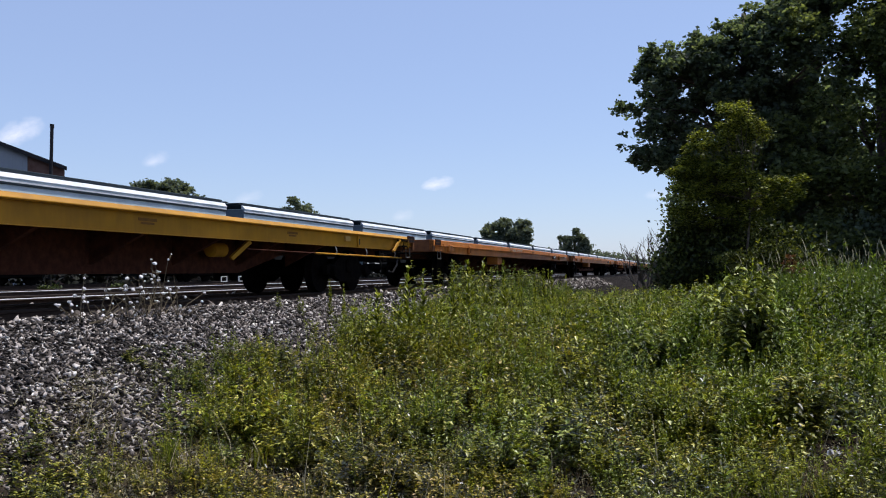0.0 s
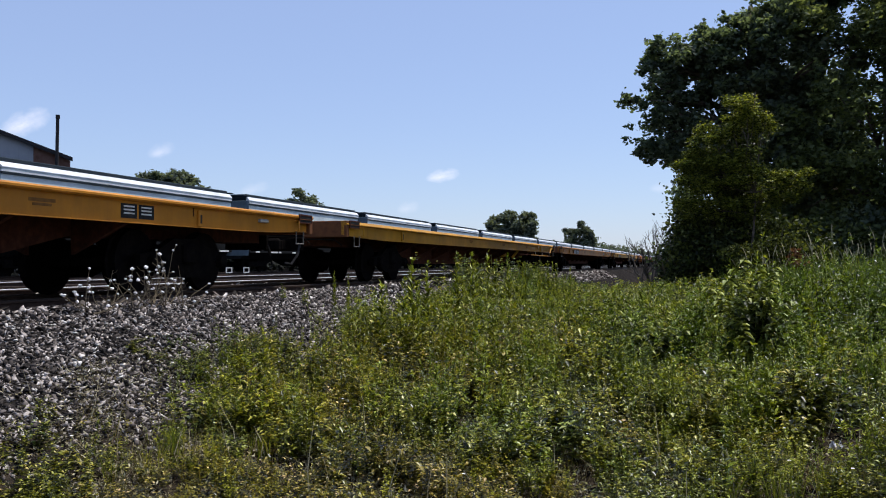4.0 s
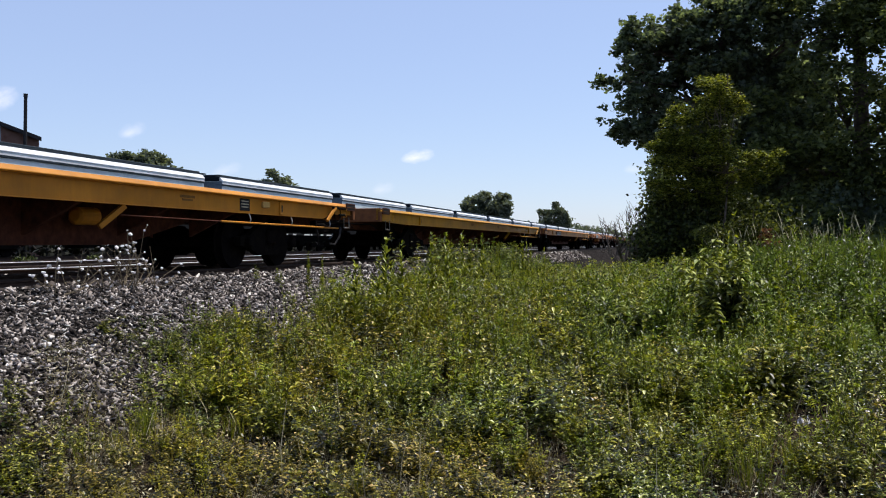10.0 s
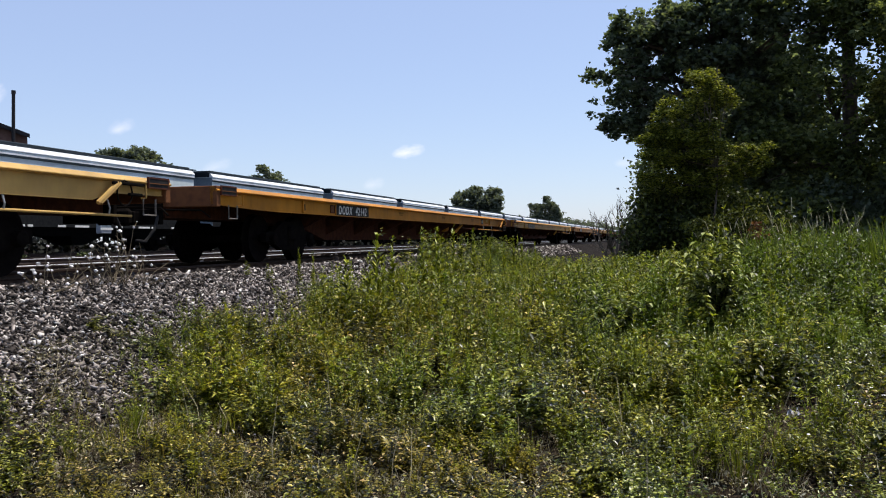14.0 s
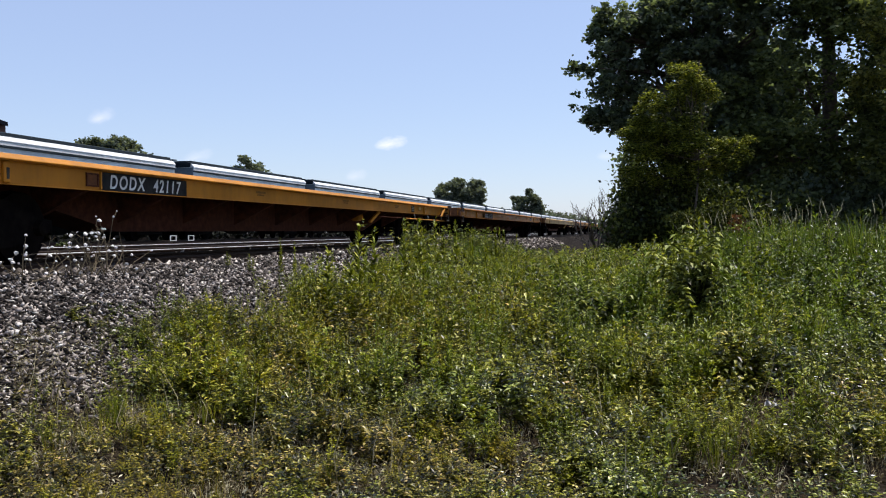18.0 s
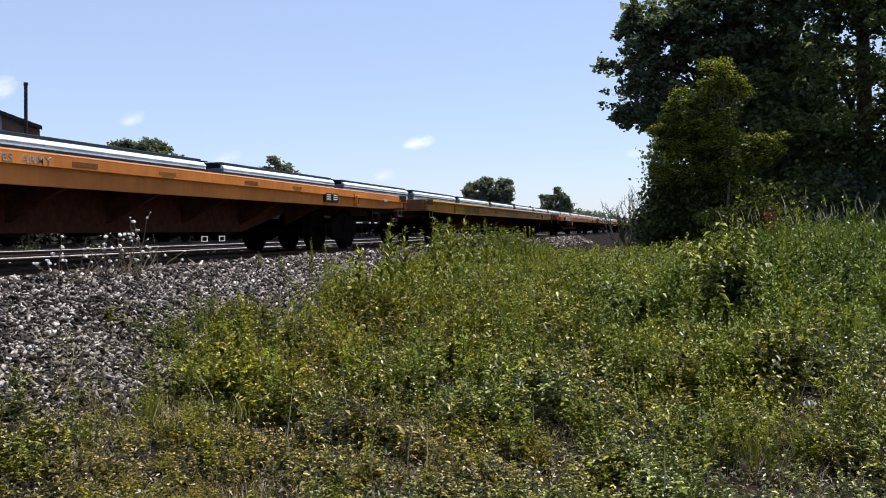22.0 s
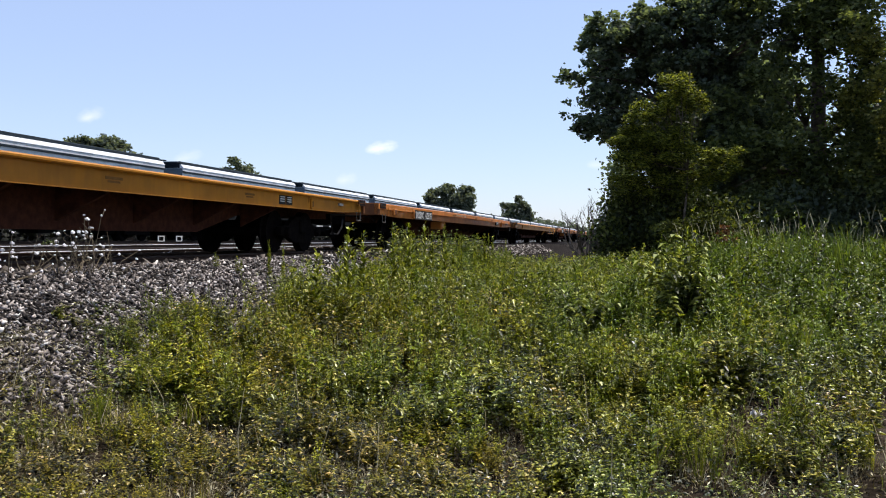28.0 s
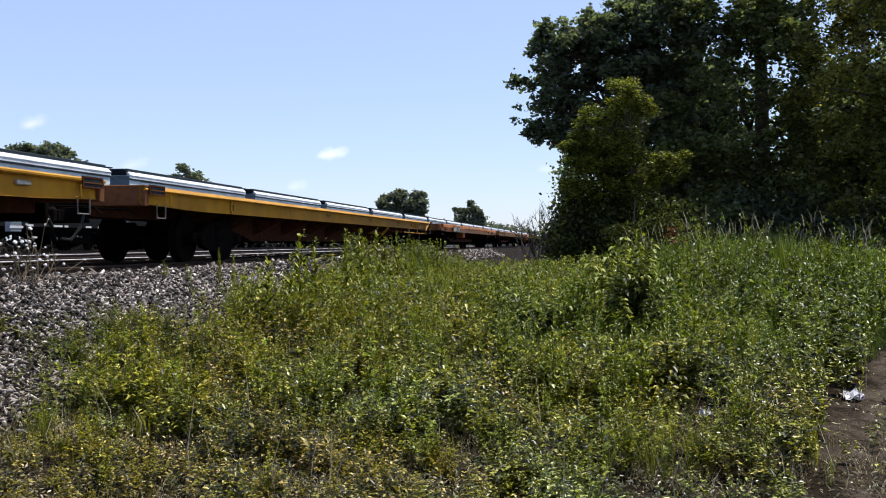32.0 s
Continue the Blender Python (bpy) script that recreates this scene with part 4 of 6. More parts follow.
# ---- parked covered cars on the far track ----
def covered_car():
    car = thing("covered_hopper_car", "parked white covered hopper car with slate-for-shade end and dark roof walk", "hopper car", "parked row of white cars")
    h, w = 16.5 / 2, 1.5
    wall = [(w, 2.5), (w, 3.90), (w - 0.06, 4.12), (-w + 0.06, 4.12), (-w, 3.90), (-w, 2.5)]
    part("body", extruded(wall, -h + 0.02, h - 0.02), M["hopper_pale"], car, "pale painted steel body")
    # below z 2.5 near-black colour stands in for shade on the body
    part("lower_body", extruded([(w - 0.03, 2.498), (-w + 0.03, 2.498), (-w + 0.03, 1.2), (-0.9, 0.75), (0.9, 0.75), (w - 0.03, 1.2)], -h + 0.02, h - 0.02), M["hopper_dark"], car, "near-black lower body, its shade put in as colour")
    for s in (-1, 1):
        lo, hi = sorted((s * (w + 0.002), s * (w + 0.05)))
        part("eave_band", boxes((lo, hi, -h, h, 4.015, 4.10), bevel=0.01), M["hopper_pale"], car, "pale grey band under the eave")
        part("eave_strip", boxes((lo, hi, -h, h, 3.945, 4.012)), M["hopper_white"], car, "narrow white strip")
        part("side_plate", boxes((lo, hi, -h, h, 3.85, 3.942), bevel=0.01), M["hopper_roof"], car, "dark slate band under the eave")
        prof = [(s * (w + 0.07), 4.102), (s * (w + 0.07), 4.13), (s * (w - 0.10), 4.32), (s * (w - 0.16), 4.32), (s * (w - 0.16), 4.102)]
        part("roof_edge", extruded(prof, -h, h), M["hopper_white"], car, "bright white sloping roof edge")
        part("side_sill", boxes((*sorted((s * (w - 0.02), s * (w + 0.06))), -h, h, 1.12, 1.22)), M["hopper_dark"], car)
        for k in range(11):
            yk = -h + 0.7 + 1.45 * k + 0.35 * (k % 2)
            part("reflector_strip", boxes((*sorted((s * (w + 0.061), s * (w + 0.068))), yk, yk + (0.5, 0.95, 0.3)[k % 3], 1.125, 1.215)), M["white"], car, "white reflector strip")
        y0, y1 = sorted((s * h, s * (h - 0.02)))
        # end sheets take slate colour in place of the shade on them
        part("end_sheet", boxes((-w + 0.01, w - 0.01, y0, y1, 0.95, 4.1)), M["hopper_grey"], car, "white car's end sheet, slate grey for its shade")
        part("end_platform", boxes((-w + 0.1, w - 0.1, *sorted((s * h, s * (h + 0.42))), 4.36, 4.42)), M["hopper_roof"], car, "walkway sticking out past the end")
        part("ladder", boxes(*[(w - 0.45, w - 0.05, *sorted((s * (h + 0.01), s * (h + 0.05))), 1.3 + 0.38 * k, 1.33 + 0.38 * k) for k in range(8)]), M["hopper_grey"], car)
        for q in (-0.9, 0.9):
            bm = tube(bmesh.new(), [(-0.9, s * (h - 1.8) + q, 0.46), (0.9, s * (h - 1.8) + q, 0.46)], 0.08, 8)
            for x in (-GAUGE, GAUGE):
                lathe(bm, [(-0.06, 0.46), (0.06, 0.46)], (x, s * (h - 1.8) + q, 0.46), sides=16)
            part("wheelset", bm, M["wheel"], car)
        for x in (-1.1, 0.95):
            part("truck_frame", boxes((x, x + 0.15, s * (h - 1.8) - 1.15, s * (h - 1.8) + 1.15, 0.3, 0.62), bevel=0.04), M["iron"], car)
    part("roof_walk", boxes((-w + 0.18, w - 0.18, -h + 0.1, h - 0.1, 4.125, 4.50), bevel=0.03), M["hopper_roof"], car, "dark roof hatches and walk")
    for y in (-5, 0, 5):
        bm = bmesh.new()
        a = [bm.verts.new(p) for p in ((-1.1, y - 1.5, 0.95), (1.1, y - 1.5, 0.95), (1.1, y + 1.5, 0.95), (-1.1, y + 1.5, 0.95))]
        b = [bm.verts.new(p) for p in ((-0.4, y - 0.4, 0.35), (0.4, y - 0.4, 0.35), (0.4, y + 0.4, 0.35), (-0.4, y + 0.4, 0.35))]
        for i in range(4):
            bm.faces.new((a[i], a[(i + 1) % 4], b[(i + 1) % 4], b[i]))
        bm.faces.new(b[::-1])
        bm.faces.new(a)
        bmesh.ops.recalc_face_normals(bm, faces=bm.faces[:])
        part("outlet_gate", bm, M["hopper_dark"], car)
    return car


parked = covered_car()
PARKED_GAP, PARKED_STEP = 43.65, 18.45
parked.matrix_basis = pose(TRACK_D, PARKED_GAP - PARKED_STEP / 2, 0)
for i in (-3, -2, -1, *range(1, 42)):
    copy_thing(parked, pose(TRACK_D, PARKED_GAP - PARKED_STEP / 2 + PARKED_STEP * i, 0))


def far_bank():
    """Weeds added along the far side of the parked row: near black for shade, they close off the sky below the cars."""
    rng = np.random.default_rng(33)
    n = 16000
    y = rng.uniform(10, 330, n)
    p = np.stack([-29.5 - rng.random(n) * 2.5, y, -0.3 + rng.random(n) ** 0.7 * (1.15 + 0.2 * np.sin(y * 0.31) + 0.15 * np.sin(y * 1.7))], -1)
    rot = rotations(n, rng)
    shape = np.array([(-0.5, 0, 0), (0, 0.35, 0.06), (0.5, 0, 0), (0, -0.35, 0.06)])
    v = np.einsum("nij,vj->nvi", rot, shape) * (rng.uniform(0.25, 0.5, n))[:, None, None] + p[:, None, :]
    f = np.array([(0, 1, 2), (0, 2, 3)])[None] + (np.arange(n) * 4)[:, None, None]
    ob = new("far_weed_screen", quick_mesh("far_weed_screen", v.reshape(-1, 3), f.reshape(-1, 3), [M["shade_weed"]]))
    tagged(ob, "near-black weeds added behind the parked cars as under-car shade", "weeds", kind="stuff")


far_bank()


# ---- small things between the tracks ----
for y in (32.6, 34.05):
    mk = thing("track_marker", "small white square marker frame on a short post", "marker", "markers beside the third track", (-19.2, y, -0.17))
    part("post", boxes((-0.015, 0.015, -0.015, 0.015, -0.1, 0.24)), M["iron"], mk)
    part("frame", boxes((-0.012, 0.012, -0.25, 0.25, 0.44, 0.475), (-0.012, 0.012, -0.25, 0.25, 0.24, 0.275), (-0.012, 0.012, -0.25, -0.19, 0.275, 0.44), (-0.012, 0.012, 0.19, 0.25, 0.275, 0.44)), M["white"], mk, "white painted frame")


def signal_box(at):
    """Small glazed box with a white bar on a short post."""
    t = thing("track_indicator", "small pale indicator box on a dark post", "indicator", at=at)
    part("post", tube(bmesh.new(), [(0, 0, -0.1), (0, 0, 1.12)], 0.04, 8), M["iron"], t)
    part("base", boxes((-0.16, 0.16, -0.16, 0.16, -0.1, 0.06), bevel=0.02), M["stack"], t, "concrete foot")
    b = part("box", boxes((-0.12, 0.12, -0.33, 0.33, 1.1, 1.55), bevel=0.03), M["siding"], t, "pale grey metal box")
    part("window", boxes((0.121, 0.13, -0.28, 0.28, 1.37, 1.5)), M["hopper_grey"], b, "dark pane")
    part("bar", boxes((0.121, 0.14, -0.38, 0.38, 1.24, 1.33)), M["white"], b, "white bar")


signal_box((-21.0, 29.2, -0.32))


# ---- metal shed with a stack ----
def shed():
    c, g, d = Vector((-42.19, 50.49, 0)), Vector((-0.66, -0.75, 0)).normalized(), Vector((-0.75, 0.66, 0)).normalized()
    s = thing("metal_shed", "grey metal-sided shed with a rusted corner and shallow gable", "building")

    def slab(pts, thick, name, mat, label=""):
        bm = bmesh.new()
        a = [bm.verts.new(p) for p in pts]
        b = [bm.verts.new(p + thick) for p in pts]
        k = len(pts)
        for i in range(k):
            bm.faces.new((a[i], a[(i + 1) % k], b[(i + 1) % k], b[i]))
        bm.faces.new(a[::-1])
        bm.faces.new(b)
        bmesh.ops.recalc_face_normals(bm, faces=bm.faces[:])
        return part(name, bm, mat, s, label)
    z0, ze, slope = -0.4, 7.82, 0.35
    up = Vector((0, 0, 1))
    at = lambda a, z, k=0.0: c + g * a + up * z + d * k
    slab([at(2.35, z0), at(13, z0), at(26, z0), at(26, ze), at(13, ze + 13 * slope), at(2.35, ze + 2.35 * slope)], d * 0.15, "gable_wall", M["siding"], "ribbed grey gable wall")
    slab([at(0, z0), at(2.34, z0), at(2.34, ze + 2.34 * slope), at(0, ze)], d * 0.15, "rusted_wall", M["rust_siding"], "rust-brown corner siding")
    slab([at(0, z0, 0.15), at(0, z0, 34), at(0, ze, 34), at(0, ze, 0.15)], g * 0.15, "side_wall", M["rust_siding"])
    slab([at(26, z0, 0.15), at(26, z0, 34), at(26, ze, 34), at(26, ze, 0.15)], g * -0.15, "side_wall", M["siding"])
    slab([at(0, z0, 34), at(26, z0, 34), at(26, ze, 34), at(13, ze + 13 * slope, 34), at(0, ze, 34)], d * 0.15, "back_wall", M["siding"])
    slab([at(-0.08, ze - 0.03, -0.35), at(13, ze + 13 * slope, -0.35), at(13, ze + 13 * slope, 34.5), at(-0.08, ze - 0.03, 34.5)], up * 0.14, "roof", M["roofing"])
    slab([at(26.35, ze - 0.12, -0.35), at(13, ze + 13 * slope, -0.35), at(13, ze + 13 * slope, 34.5), at(26.35, ze - 0.12, 34.5)], up * 0.14, "roof", M["roofing"])
    slab([at(-0.09, ze - 0.18, -0.37), at(-0.09, ze + 0.1, -0.37), at(13, ze + 13 * slope + 0.13, -0.37), at(13, ze + 13 * slope - 0.15, -0.37)], d * -0.05, "barge_board", M["stack"], "dark roof trim")
    ribs = [(2.6 + 0.6 * i) for i in range(18)]
    for r in ribs:
        slab([at(r, 5.2, -0.03), at(r + 0.06, 5.2, -0.03), at(r + 0.06, ze + r * slope - 0.3, -0.03), at(r, ze + r * slope - 0.3, -0.03)], d * 0.028, "rib", M["siding"])
    st = thing("smoke_stack", "tall thin black metal stack beside the shed", "chimney", at=tuple(at(0.97, -0.4, -0.6)))
    part("pipe", tube(bmesh.new(), [(0, 0, 0), (0.02, 0, 8), (0.09, 0, 11.1)], [0.13, 0.115, 0.11], 12), M["stack"], st)
    part("collar", tube(bmesh.new(), [(0.085, 0, 10.9), (0.092, 0, 11.14)], 0.14, 12), M["stack"], st)


shed()


# ---- a few thin clouds, far off ----
def cloud_material(name, thick):
    m, n, l, b = material(name, 1.0, 0, 0)
    co = n.new("ShaderNodeTexCoord")
    mp = n.new("ShaderNodeMapping")
    mp.inputs["Location"].default_value = (-1, -1, 0)
    mp.inputs["Scale"].default_value = (2, 2, 1)
    l.new(co.outputs["Generated"], mp.inputs["Vector"])
    g = n.new("ShaderNodeTexGradient")
    g.gradient_type = "SPHERICAL"
    l.new(mp.outputs["Vector"], g.inputs["Vector"])
    z = noise_tex(n, l, 2.6, 6, 0.62, None, "Generated")
    mul = n.new("ShaderNodeMath")
    mul.operation = "MULTIPLY"
    l.new(g.outputs["Fac"], mul.inputs[0])
    l.new(z.outputs["Fac"], mul.inputs[1])
    r = ramp(n, [(0.09, (0, 0, 0)), (0.36, (thick, thick, thick))])
    l.new(mul.outputs[0], r.inputs["Fac"])
    e = n.new("ShaderNodeEmission")
    e.inputs["Color"].default_value, e.inputs["Strength"].default_value = (1.0, 0.95, 0.97, 1), 1.3
    t = n.new("ShaderNodeBsdfTransparent")
    mx = n.new("ShaderNodeMixShader")
    l.new(r.outputs["Color"], mx.inputs[0])
    l.new(t.outputs[0], mx.inputs[1])
    l.new(e.outputs[0], mx.inputs[2])
    l.new(mx.outputs[0], n["Material Output"].inputs["Surface"])
    return m


CLOUD, WISP = cloud_material("cloud_vapour", 0.72), cloud_material("thin_cloud_vapour", 0.26)
for bearing, rise, wide, tall, vapour in ((-42.3, 8.5, 5.0, 2.6, CLOUD), (-34.6, 7.2, 2.9, 1.7, WISP), (-34.6, 7.1, 2.0, 1.1, WISP), (-16.6, 5.85, 3.6, 1.6, CLOUD), (-18.9, 3.75, 2.4, 1.5, WISP), (-28.9, 4.9, 3.2, 1.5, WISP), (-2.4, 4.85, 2.6, 1.3, WISP)):
    dist = 3000
    b = radians(bearing)
    c = Vector((math.sin(b) * dist, math.cos(b) * dist, math.tan(radians(rise)) * dist))
    u = Vector((math.cos(b), -math.sin(b), 0)) * dist * math.tan(radians(wide)) / 2
    v = Vector((0, 0, 1)) * dist * math.tan(radians(tall)) / 2
    bm = bmesh.new()
    rim = [bm.verts.new((math.cos(a * math.pi / 12), math.sin(a * math.pi / 12), 0)) for a in range(24)]
    bm.faces.new(rim)
    ob = link_mesh("cloud", bm, vapour)
    ob.matrix_basis = Matrix(((u.x, v.x, 0, c.x), (u.y, v.y, 0.01, c.y), (u.z, v.z, 0, c.z), (0, 0, 0, 1)))
    tagged(ob, "small thin white cloud in hazy blue sky", "cloud", "scattered small clouds", "structure")

# ---- trees ----
LEAF = (np.array([(0, 0, 0), (0.45, 0.36, 0.08), (1.0, 0, -0.04), (0.45, -0.36, 0.08)]), np.array([(0, 1, 2), (0, 2, 3)]))


def leaves(centres, size, rng, flat=0.0, thin=1.0):
    """Folded leaf blades at the given centres, turned at random; flat > 0 lays them more level."""
    n = len(centres)
    rot = rotations(n, rng)
    v = np.einsum("nij,vj->nvi", rot, (LEAF[0] - np.array((0.5, 0, 0))) * np.array((1, thin, thin)))
    v[..., 2] *= 1 - flat
    v = v * (size * rng.uniform(0.6, 1.3, n))[:, None, None] + centres[:, None, :]
    f = LEAF[1][None] + (np.arange(n) * 4)[:, None, None]
    return v.reshape(-1, 3), f.reshape(-1, 3)


def crown_points(lobes, n, cluster, spread, rng, core=0.55):
    """Leaf places gathered in clumps through a few rounded lobes, thicker near their skins."""
    lobes = np.array(lobes, float)
    vol = lobes[:, 3] * lobes[:, 4] + lobes[:, 4] * lobes[:, 5]
    m = n // cluster
    k = rng.choice(len(lobes), m, p=vol / vol.sum())
    d = rng.normal(size=(m, 3))
    d /= np.linalg.norm(d, axis=1)[:, None]
    r = (core + (1 - core) * rng.random(m)) * (1 + 0.10 * np.sin(d[:, 0] * 7 + k) * np.cos(d[:, 2] * 6 + 2 * k))
    c = lobes[k, :3] + d * r[:, None] * lobes[k, 3:6]
    p = np.repeat(c, cluster, 0) + rng.normal(size=(m * cluster, 3)) * spread * np.array((1, 1, 0.75))
    return p


def knobbly(lobes, k, size, rng):
    """Smaller rounded bunches standing out all over the lobes."""
    out = []
    for x, y, z, a, b, c in lobes:
        for _ in range(k):
            d = rng.normal(size=3)
            d /= np.linalg.norm(d)
            r = size * rng.uniform(0.6, 1.4)
            q = rng.uniform(0.75, 1.08)
            out.append((x + d[0] * a * q, y + d[1] * b * q, z + d[2] * c * q, a * r, b * r, c * r * 0.8))
    return out


def tree(name, label, at, trunk_h, trunk_r, lobes, n, leaf, mat, seed, cluster=26, spread=0.35, core=0.55, category="tree", group="", flat=0.25, knobs=0, knob=0.32, fill=0.8):
    """A tapered trunk, limbs that reach into the lobes, and a crown of separate leaves. Lobes are relative to the foot."""
    rng = np.random.default_rng(seed)
    t = thing(name, label, category, group, at)
    bm = bmesh.new()
    bend = rng.normal(size=2) * 0.04 * trunk_h
    tube(bm, [(0, 0, -0.3), (bend[0] * 0.2, bend[1] * 0.2, trunk_h * 0.3), (bend[0], bend[1], trunk_h * 0.7), (bend[0] * 1.2, bend[1] * 1.2, trunk_h)],
         [trunk_r * 1.25, trunk_r, trunk_r * 0.7, trunk_r * 0.3], 9)
    part("trunk", bm, M["bark"], t, smooth=True)
    for lo in lobes:
        z = min(trunk_h * 0.85, max(trunk_h * 0.3, lo[2] - lo[5] * 0.8))
        p0 = Vector((bend[0] * z / trunk_h, bend[1] * z / trunk_h, z))
        tip = Vector(lo[:3])
        mid = (p0 + tip) / 2 + Vector((0, 0, -0.1 * lo[5]))
        bm = tube(bmesh.new(), [p0, mid, tip], [trunk_r * 0.5, trunk_r * 0.3, trunk_r * 0.12], 6)
        for _ in range(4):
            e = tip + Vector(rng.normal(size=3)) * lo[4] * 0.5
            tube(bm, [mid, (mid + e) / 2, e], [trunk_r * 0.2, trunk_r * 0.13, 0.012], 5)
        part("limb", bm, M["bark"], t, smooth=True)
    bunches = knobbly(lobes, knobs, knob, rng)
    p = crown_points(bunches or lobes, n, cluster, spread, rng, core)
    if bunches:
        p = np.concatenate([p, crown_points([(a, b, c, d * fill, e * fill, f * fill) for a, b, c, d, e, f in lobes], int(n * fill * 0.35), cluster, spread, rng, 0.2)])
    p = p[p[:, 2] > 0.05]
    V, Fc = leaves(p, leaf, rng, flat)
    cr = new("crown", quick_mesh("crown", V, Fc, [mat]))
    cr.parent = t
    return t


WOOD = "trees at the edge of the wood"
tree("cottonwood_tree", "tall dark green broad-leaved tree seen against the light", (2.3, 44, -1), 14, 0.36,
     [(-4.3, 0, 8.1, 1.5, 1.3, 1.4), (-4.2, 0, 9.8, 1.55, 1.4, 1.3), (-3.9, 0, 11.1, 1.4, 1.4, 1.2), (-3.0, 0, 11.8, 1.4, 1.4, 1.1), (-2.0, 0, 12.0, 1.4, 1.5, 1.2), (-0.9, 0, 12.2, 1.5, 1.5, 1.3), (0.5, 0, 13.0, 1.3, 1.5, 1.2),
      (1.9, 0, 13.6, 1.5, 1.6, 1.5), (3.4, 1, 14.2, 2.0, 2.0, 1.8), (-4.5, 0, 7.0, 0.9, 0.8, 0.7), (-3.3, 0, 6.9, 0.9, 0.9, 0.8), (-2.6, 0.5, 9.2, 1.8, 1.5, 2.0), (-1.0, 0.2, 10.2, 2.0, 1.8, 2.0),
      (-1.5, 0, 7.2, 2.0, 1.6, 1.9), (1.0, -0.4, 11, 2.2, 2, 2), (1.2, -0.5, 8, 2.6, 2, 2.6), (2.9, -0.5, 11, 2.2, 2, 2.4), (-0.6, -0.3, 5, 2.0, 1.4, 1.7), (1.4, -0.6, 5, 2.2, 1.6, 2.0)],
     44000, 0.27, M["cottonwood"], 11, 16, 0.13, 0.4, group=WOOD, knobs=22, knob=0.28, fill=0.7)
tree("cottonwood_tree", "tall dark green tree with a dense crown", (8.2, 43, -1), 15, 0.38,
     [(-0.5, 0, 12.4, 3.6, 3, 3.0), (-1.5, -2, 8.5, 3.6, 2.4, 3.8), (2.2, -1, 9, 3.6, 2.6, 4.0), (0.5, 0, 15, 2.6, 2.4, 1.8), (0, -2, 4.4, 3.4, 2.4, 2.8), (-4.4, 0, 5.4, 2.6, 2, 2.8)],
     32000, 0.25, M["green_tree"], 12, 20, 0.2, 0.4, group=WOOD, knobs=16, knob=0.27, fill=0.65)
tree("olive_green_tree", "tall olive-green tree with sunlit leaves among shade", (12.6, 39, -1), 14, 0.34,
     [(0, 0, 12.4, 3.4, 2.6, 3.2), (-1.6, -1, 8.6, 2.6, 2.2, 2.6), (1.8, -1, 7.4, 2.8, 2.2, 2.8), (-1.0, -1.4, 5.6, 2.0, 1.6, 1.6), (0, -1, 3.6, 3.0, 2.0, 2.4), (0.5, 0, 15.4, 3, 2.4, 2.2), (2.4, 0, 11, 2.4, 2.0, 2.4)],
     40000, 0.20, M["olive_tree"], 13, 24, 0.18, 0.4, group=WOOD, knobs=16, knob=0.26)
tree("olive_green_tree", "tall olive-green tree beside a dirt path", (18.5, 40, -1), 14, 0.34,
     [(0, 0, 13, 4.4, 4, 4.4), (-1.6, -1, 7.5, 3.4, 3, 4), (1.8, -1, 7.4, 3.6, 3, 4), (0, -1, 3.2, 3.4, 2.4, 2.4)],
     28000, 0.24, M["olive_tree"], 14, 24, 0.25, 0.4, group=WOOD, knobs=16, knob=0.26)
tree("cottonwood_tree", "dark tree deep in the wood", (5, 53, -1), 13, 0.36,
     [(1.5, 0, 9, 3.2, 3, 3), (0.2, 0, 10.4, 3.0, 2, 2.6), (1.5, 0, 5, 4.2, 3, 3.6), (-2.5, 0, 2.6, 3.4, 3, 2.6)], 24000, 0.44, M["cottonwood"], 15, 20, 0.5, 0.2, group=WOOD)
tree("cottonwood_tree", "dark tree deep in the wood", (15.5, 51, -1), 14, 0.36,
     [(0, 0, 8.5, 5.5, 3, 3.6), (0, 0, 5, 7, 3, 3.6), (-2, 0, 3, 6, 3, 3), (4, 0, 3, 6, 3, 3)], 30000, 0.46, M["cottonwood"], 16, 20, 0.5, 0.2, group=WOOD)
tree("box_elder_tree", "small yellow-green tree standing before the dark wood", (1.5, 31.5, -1.1), 4.6, 0.05,
     [(-0.05, 0, 6.7, 0.72, 0.6, 0.42), (0.5, 0.1, 6.35, 0.55, 0.5, 0.36), (-0.55, 0.1, 6.2, 0.4, 0.4, 0.28), (-1.15, 0, 5.75, 0.62, 0.6, 0.42), (-1.3, -0.2, 5.0, 0.85, 0.7, 0.42), (-0.45, -0.2, 4.85, 0.8, 0.7, 0.42), (0.3, -0.1, 4.45, 0.6, 0.6, 0.36),
      (-1.85, -0.1, 4.45, 0.6, 0.6, 0.36), (-1.0, -0.3, 4.2, 0.7, 0.5, 0.32), (1.55, 0.1, 4.35, 0.48, 0.5, 0.4), (1.2, 0.1, 3.8, 0.45, 0.4, 0.3), (-1.6, 0.1, 3.5, 0.7, 0.6, 0.4), (-0.4, 0.2, 3.5, 0.9, 0.6, 0.5), (0.5, 0.2, 3.7, 0.5, 0.5, 0.35)],
     26000, 0.11, M["yellow_tree"], 17, 26, 0.08, 0.5, flat=0.5, knobs=7, knob=0.46)


